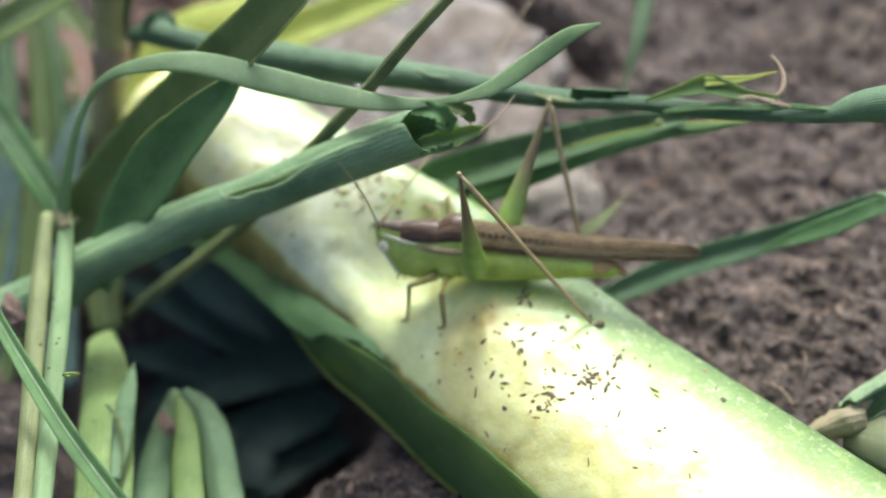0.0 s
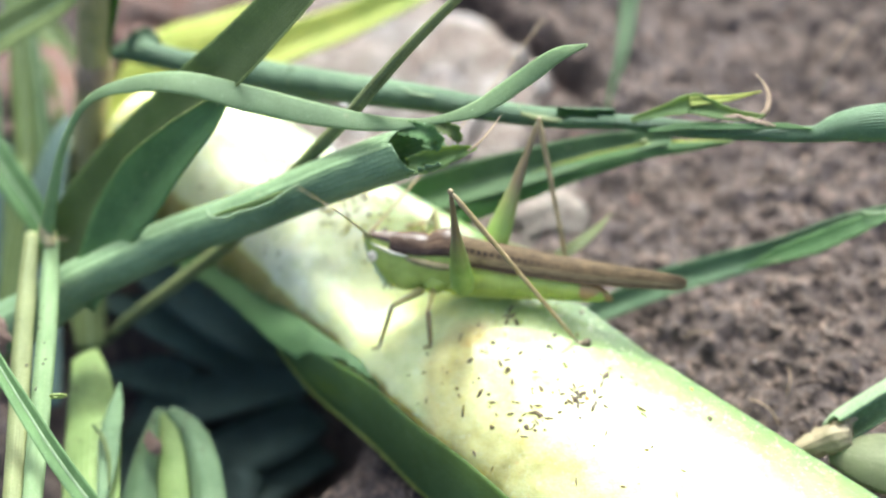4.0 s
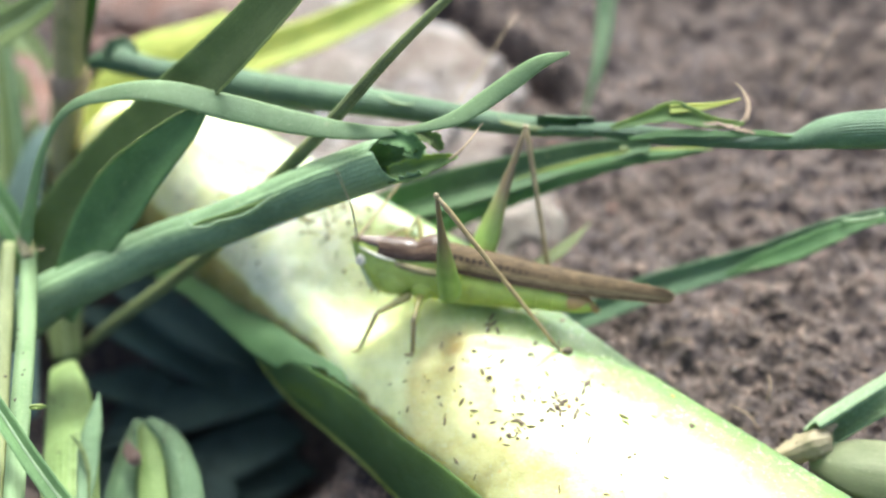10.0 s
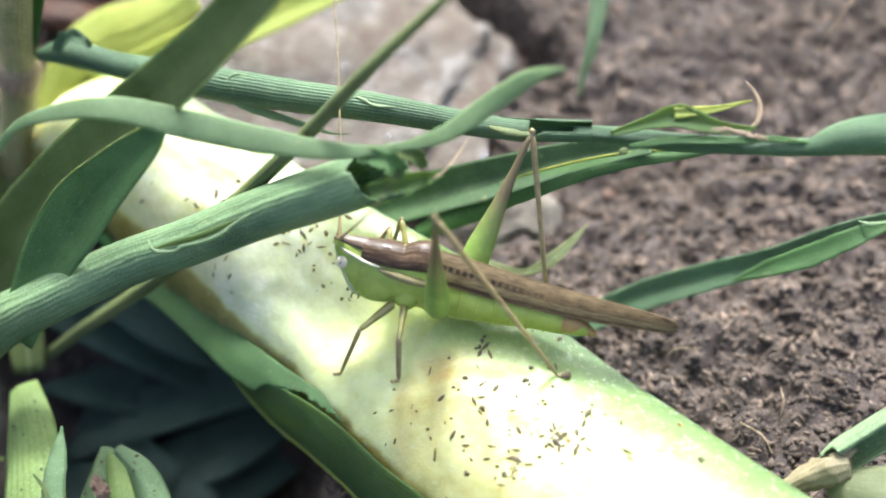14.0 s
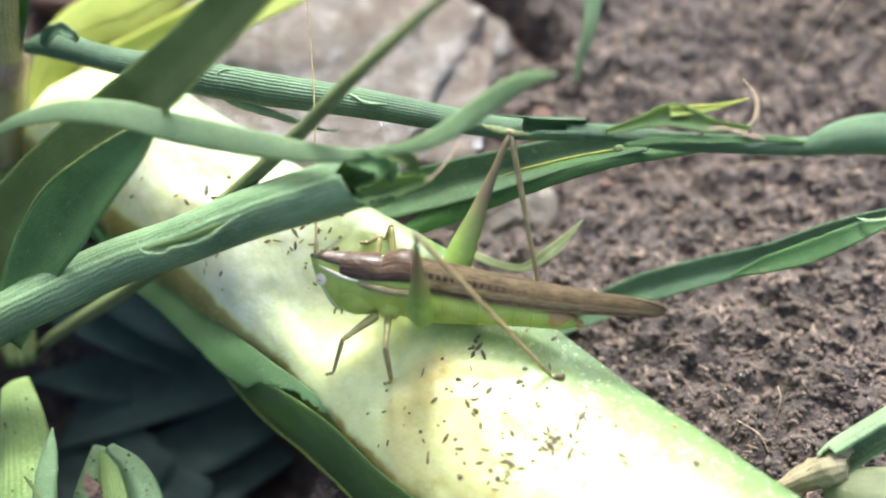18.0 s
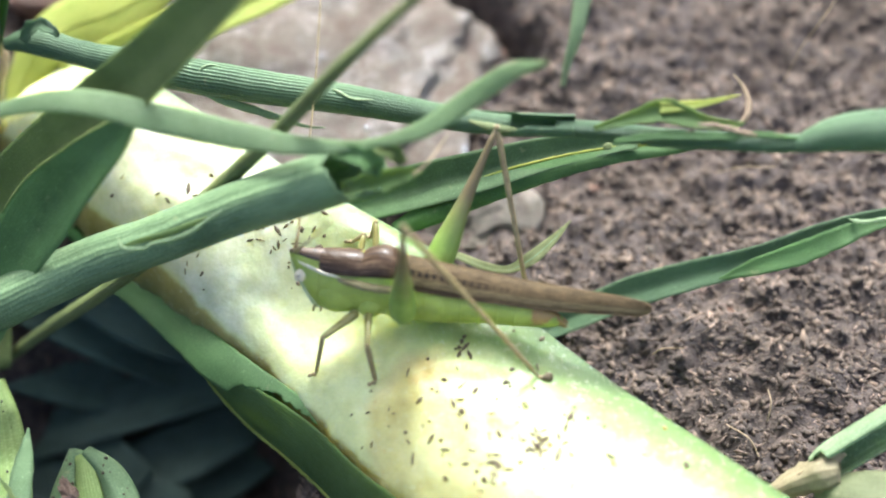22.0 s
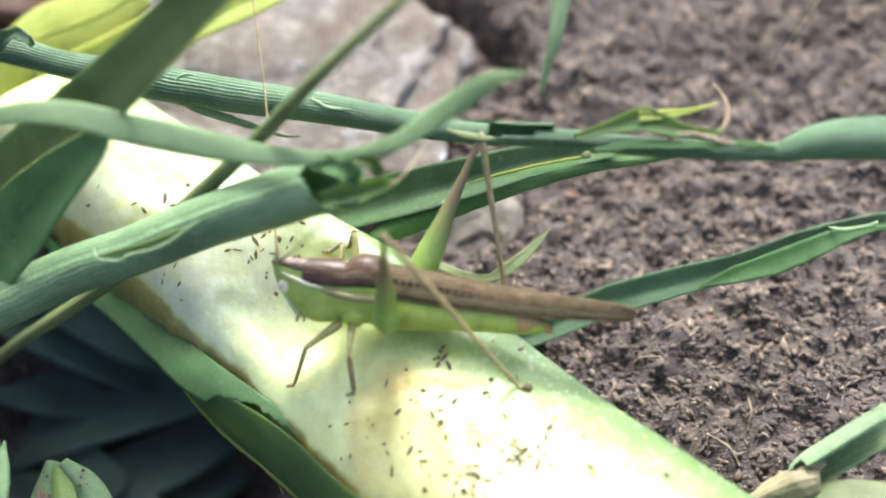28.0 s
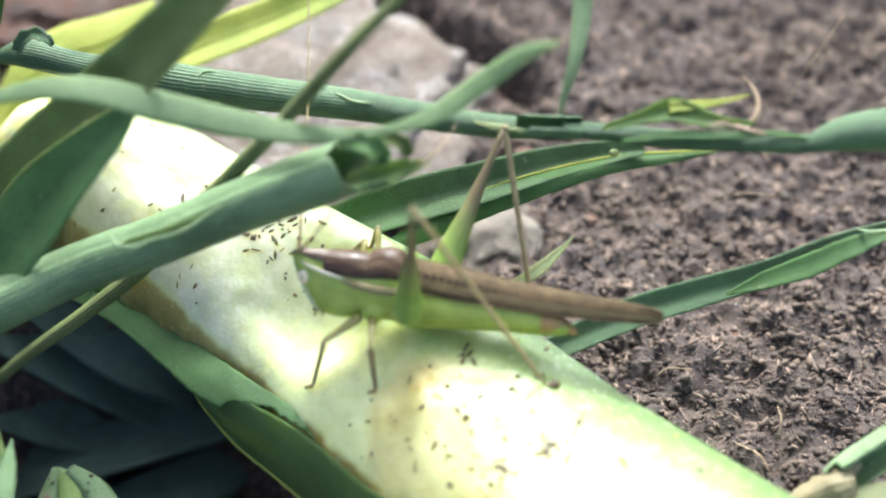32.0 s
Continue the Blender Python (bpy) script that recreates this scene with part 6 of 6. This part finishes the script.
    for k in range(7):
        x = 3.2 + 1.45 * k
        rz = float(np.interp(x, (3.0, 6.0, 9.0, 11.5, 13.2), (1.86, 1.62, 1.37, 1.17, 0.87)))
        ry = float(np.interp(x, (3.0, 6.0, 9.0, 11.5, 13.2), (1.51, 1.42, 1.22, 1.02, 0.77)))
        part("segment_rim", loft("segment_rim", [(x - 0.10, -2.07, ry, rz), (x, -2.07, ry + 0.04, rz + 0.04), (x + 0.1, -2.07, ry, rz)], BUG_GREEN, m=20, n=5), bug)
    part("scent_plate", loft("scent_plate", [(11.8, -2.0, 1.02, 1.18), (13.0, -2.1, 0.82, 0.92), (13.8, -2.2, 0.5, 0.55), (14.6, -2.6, 0.25, 0.3)], BUG_TAIL, a0=-30, a1=210, m=14, n=10), bug, "rusty brown tail plate")
    feeler = tube_mesh("antenna", [(0, 0, 0, 0.26), (0.02, 0.0, 0.6, 0.20), (0.06, 0, 1.4, 0.13), (0.1, 0, 3, 0.10), (0.25, 0, 8, 0.085), (0.3, 0, 15, 0.07), (-0.1, 0, 27, 0.035)], BUG_LEG, n=30, m=6, face=(0, 1, 0))
    part("antenna", feeler, bug, "hair thin brown antenna")
    part("antenna", feeler, bug, "hair thin brown antenna")
    inverse = bug_pose(0, 0, 0).inverted()
    for kind, hip, knee, foot, thick in LEGS:
        foot_in = inverse @ (Vector(foot) * MM) / MM
        back = kind == "hind"
        hip, knee = Vector(hip), Vector(knee)
        femur = part(kind + "_femur", limb("femur", hip, knee, 0.42 if back else thick * 0.95, 0.2 if back else thick * 0.75, 0.72 if back else 0.08, BUG_THIGH if back else BUG_FORELEG), bug,
                     "swollen bright green hind thigh" if back else "")
        femur.matrix_basis = Matrix.Translation(hip * MM)
        shin = limb("tibia", knee, foot_in, 0.27 if back else 0.27, 0.19 if back else 0.19, 0.0, BUG_LEG)
        tibia = part(kind + "_tibia", shin, femur, "slender tan shin")
        tibia.matrix_basis = Matrix.Translation((knee - hip) * MM)
        way = (foot_in - knee)
        toe = Vector((1.0, -0.2, 0.0)) if back else Vector((-0.75, -0.25, -0.1))
        end = way + toe * 0.9
        tarsus = part(kind + "_tarsus", tube_mesh("tarsus", [(*way, 0.17), (*(way + toe * 0.3), 0.2), (*(way + toe * 0.45), 0.12), (*(way + toe * 0.7), 0.19), (*end, 0.08)], BUG_LEG, n=16, m=8, face=(0, 0, 1)), femur, "small jointed foot")
        tarsus.matrix_basis = tibia.matrix_basis.copy()
        cap = part(kind + "_knee", lump_mesh("knee", (0.27, 0.22, 0.27) if back else (0.2, 0.18, 0.2), BUG_LEG, 3, 0.1, 1, 2), femur, "brown knee")
        cap.matrix_basis = Matrix.Translation((knee - hip) * MM)
        LEG_PARTS.append((femur, tibia, tarsus, hip, knee, foot_in, Vector(foot), kind == "front" and foot_in.y < 0))


cricket()


def frame_of(a, b, side):
    """A turn whose z runs from a to b and whose x lies towards side."""
    z = (b - a).normalized()
    x = (side - z * side.dot(z)).normalized()
    y = z.cross(x)
    return Matrix((x, y, z)).transposed()


def stepped(t):
    for (t0, a), (t1, b) in zip(STEP, STEP[1:]):
        if t0 <= t <= t1:
            k = smooth01((t - t0) / (t1 - t0))
            lift = 0.8 * math.sin(math.pi * k) if (b - a).length > 0.4 else 0.0
            return a + (b - a) * k + Vector((0, 0, lift))
    return STEP[-1][1]


def bent_knee(hip, foot, l1, l2, toward):
    d = foot - hip
    dist = min(d.length, (l1 + l2) * 0.999)
    dist = max(dist, abs(l1 - l2) * 1.001 + 1e-6)
    w = d.normalized()
    along = (l1 * l1 - l2 * l2 + dist * dist) / (2 * dist)
    high = math.sqrt(max(l1 * l1 - along * along, 1e-9))
    s = (toward - w * toward.dot(w)).normalized()
    return hip + w * along + s * high


def motions():
    times = [r[0] for r in SWAY]
    rows = np.array(SWAY)
    body = [(t, bug_pose(dx, du, lean)) for t, dx, du, lean, _ in SWAY]
    walk(bug, body)
    base = Vector((-7.55, -0.15, 0.75)) * MM
    feelers = [o for o in bug.children if o.name.startswith("antenna")]
    swings = [[(t, a if t < 11.5 else 57 if t < 12.4 else 50, -0.3 if t < 12.2 else 3.0) for t, _, _, _, a in SWAY],
              [(t, a if t > 12.9 else float(np.interp(t, (0, 1.5, 2.0, 3.0, 3.5, 5.5), (104, 108, 135, 158, 150, 94))), -0.3 if t > 12.9 else 5.0) for t, _, _, _, a in SWAY]]
    swings[0].append((12.5, 54, 0.7))
    swings[1].append((12.5, 92, 0.7))
    for ob, side, swing in zip(feelers, (0.0, -0.3), swings):
        keyed = []
        for t, angle, lean in sorted(swing):
            m = bug_pose(*(float(np.interp(t, times, rows[:, k])) for k in (1, 2, 3)))
            a = radians(angle)
            way = AXIS_X * math.cos(a) + AXIS_UP * math.sin(a) + AXIS_OUT * lean
            turn = frame_of(Vector(), way, AXIS_X).to_4x4()
            keyed.append((t, m.inverted() @ Matrix.Translation(m @ (base + Vector((0, side * MM, 0)))) @ turn))
        walk(ob, keyed)
    extra = sorted(set(times) | {1.2, 1.35, 1.5, 1.7, 2.25, 2.4, 2.55, 2.7, 4.0, 4.5, 5.0})
    for femur, tibia, tarsus, hip, knee, foot, planted, steps in LEG_PARTS:
        l1, l2 = (knee - hip).length, (foot - knee).length
        d = foot - hip
        toward = (knee - hip) - d * ((knee - hip).dot(d) / d.dot(d))
        thigh, shin = [], []
        for t in extra:
            m = bug_pose(*(float(np.interp(t, times, rows[:, k])) for k in (1, 2, 3)))
            target = m.inverted() @ ((stepped(t) if steps else planted) * MM) / MM
            k = bent_knee(hip, target, l1, l2, toward)
            r1 = frame_of(hip, k, toward) @ frame_of(hip, knee, toward).inverted()
            r2 = frame_of(k, target, toward) @ frame_of(knee, foot, toward).inverted()
            thigh.append((t, Matrix.Translation(hip * MM) @ r1.to_4x4()))
            shin.append((t, Matrix.Translation((knee - hip) * MM) @ (r1.inverted() @ r2).to_4x4()))
        walk(femur, thigh)
        walk(tibia, shin)
        walk(tarsus, shin)


motions()
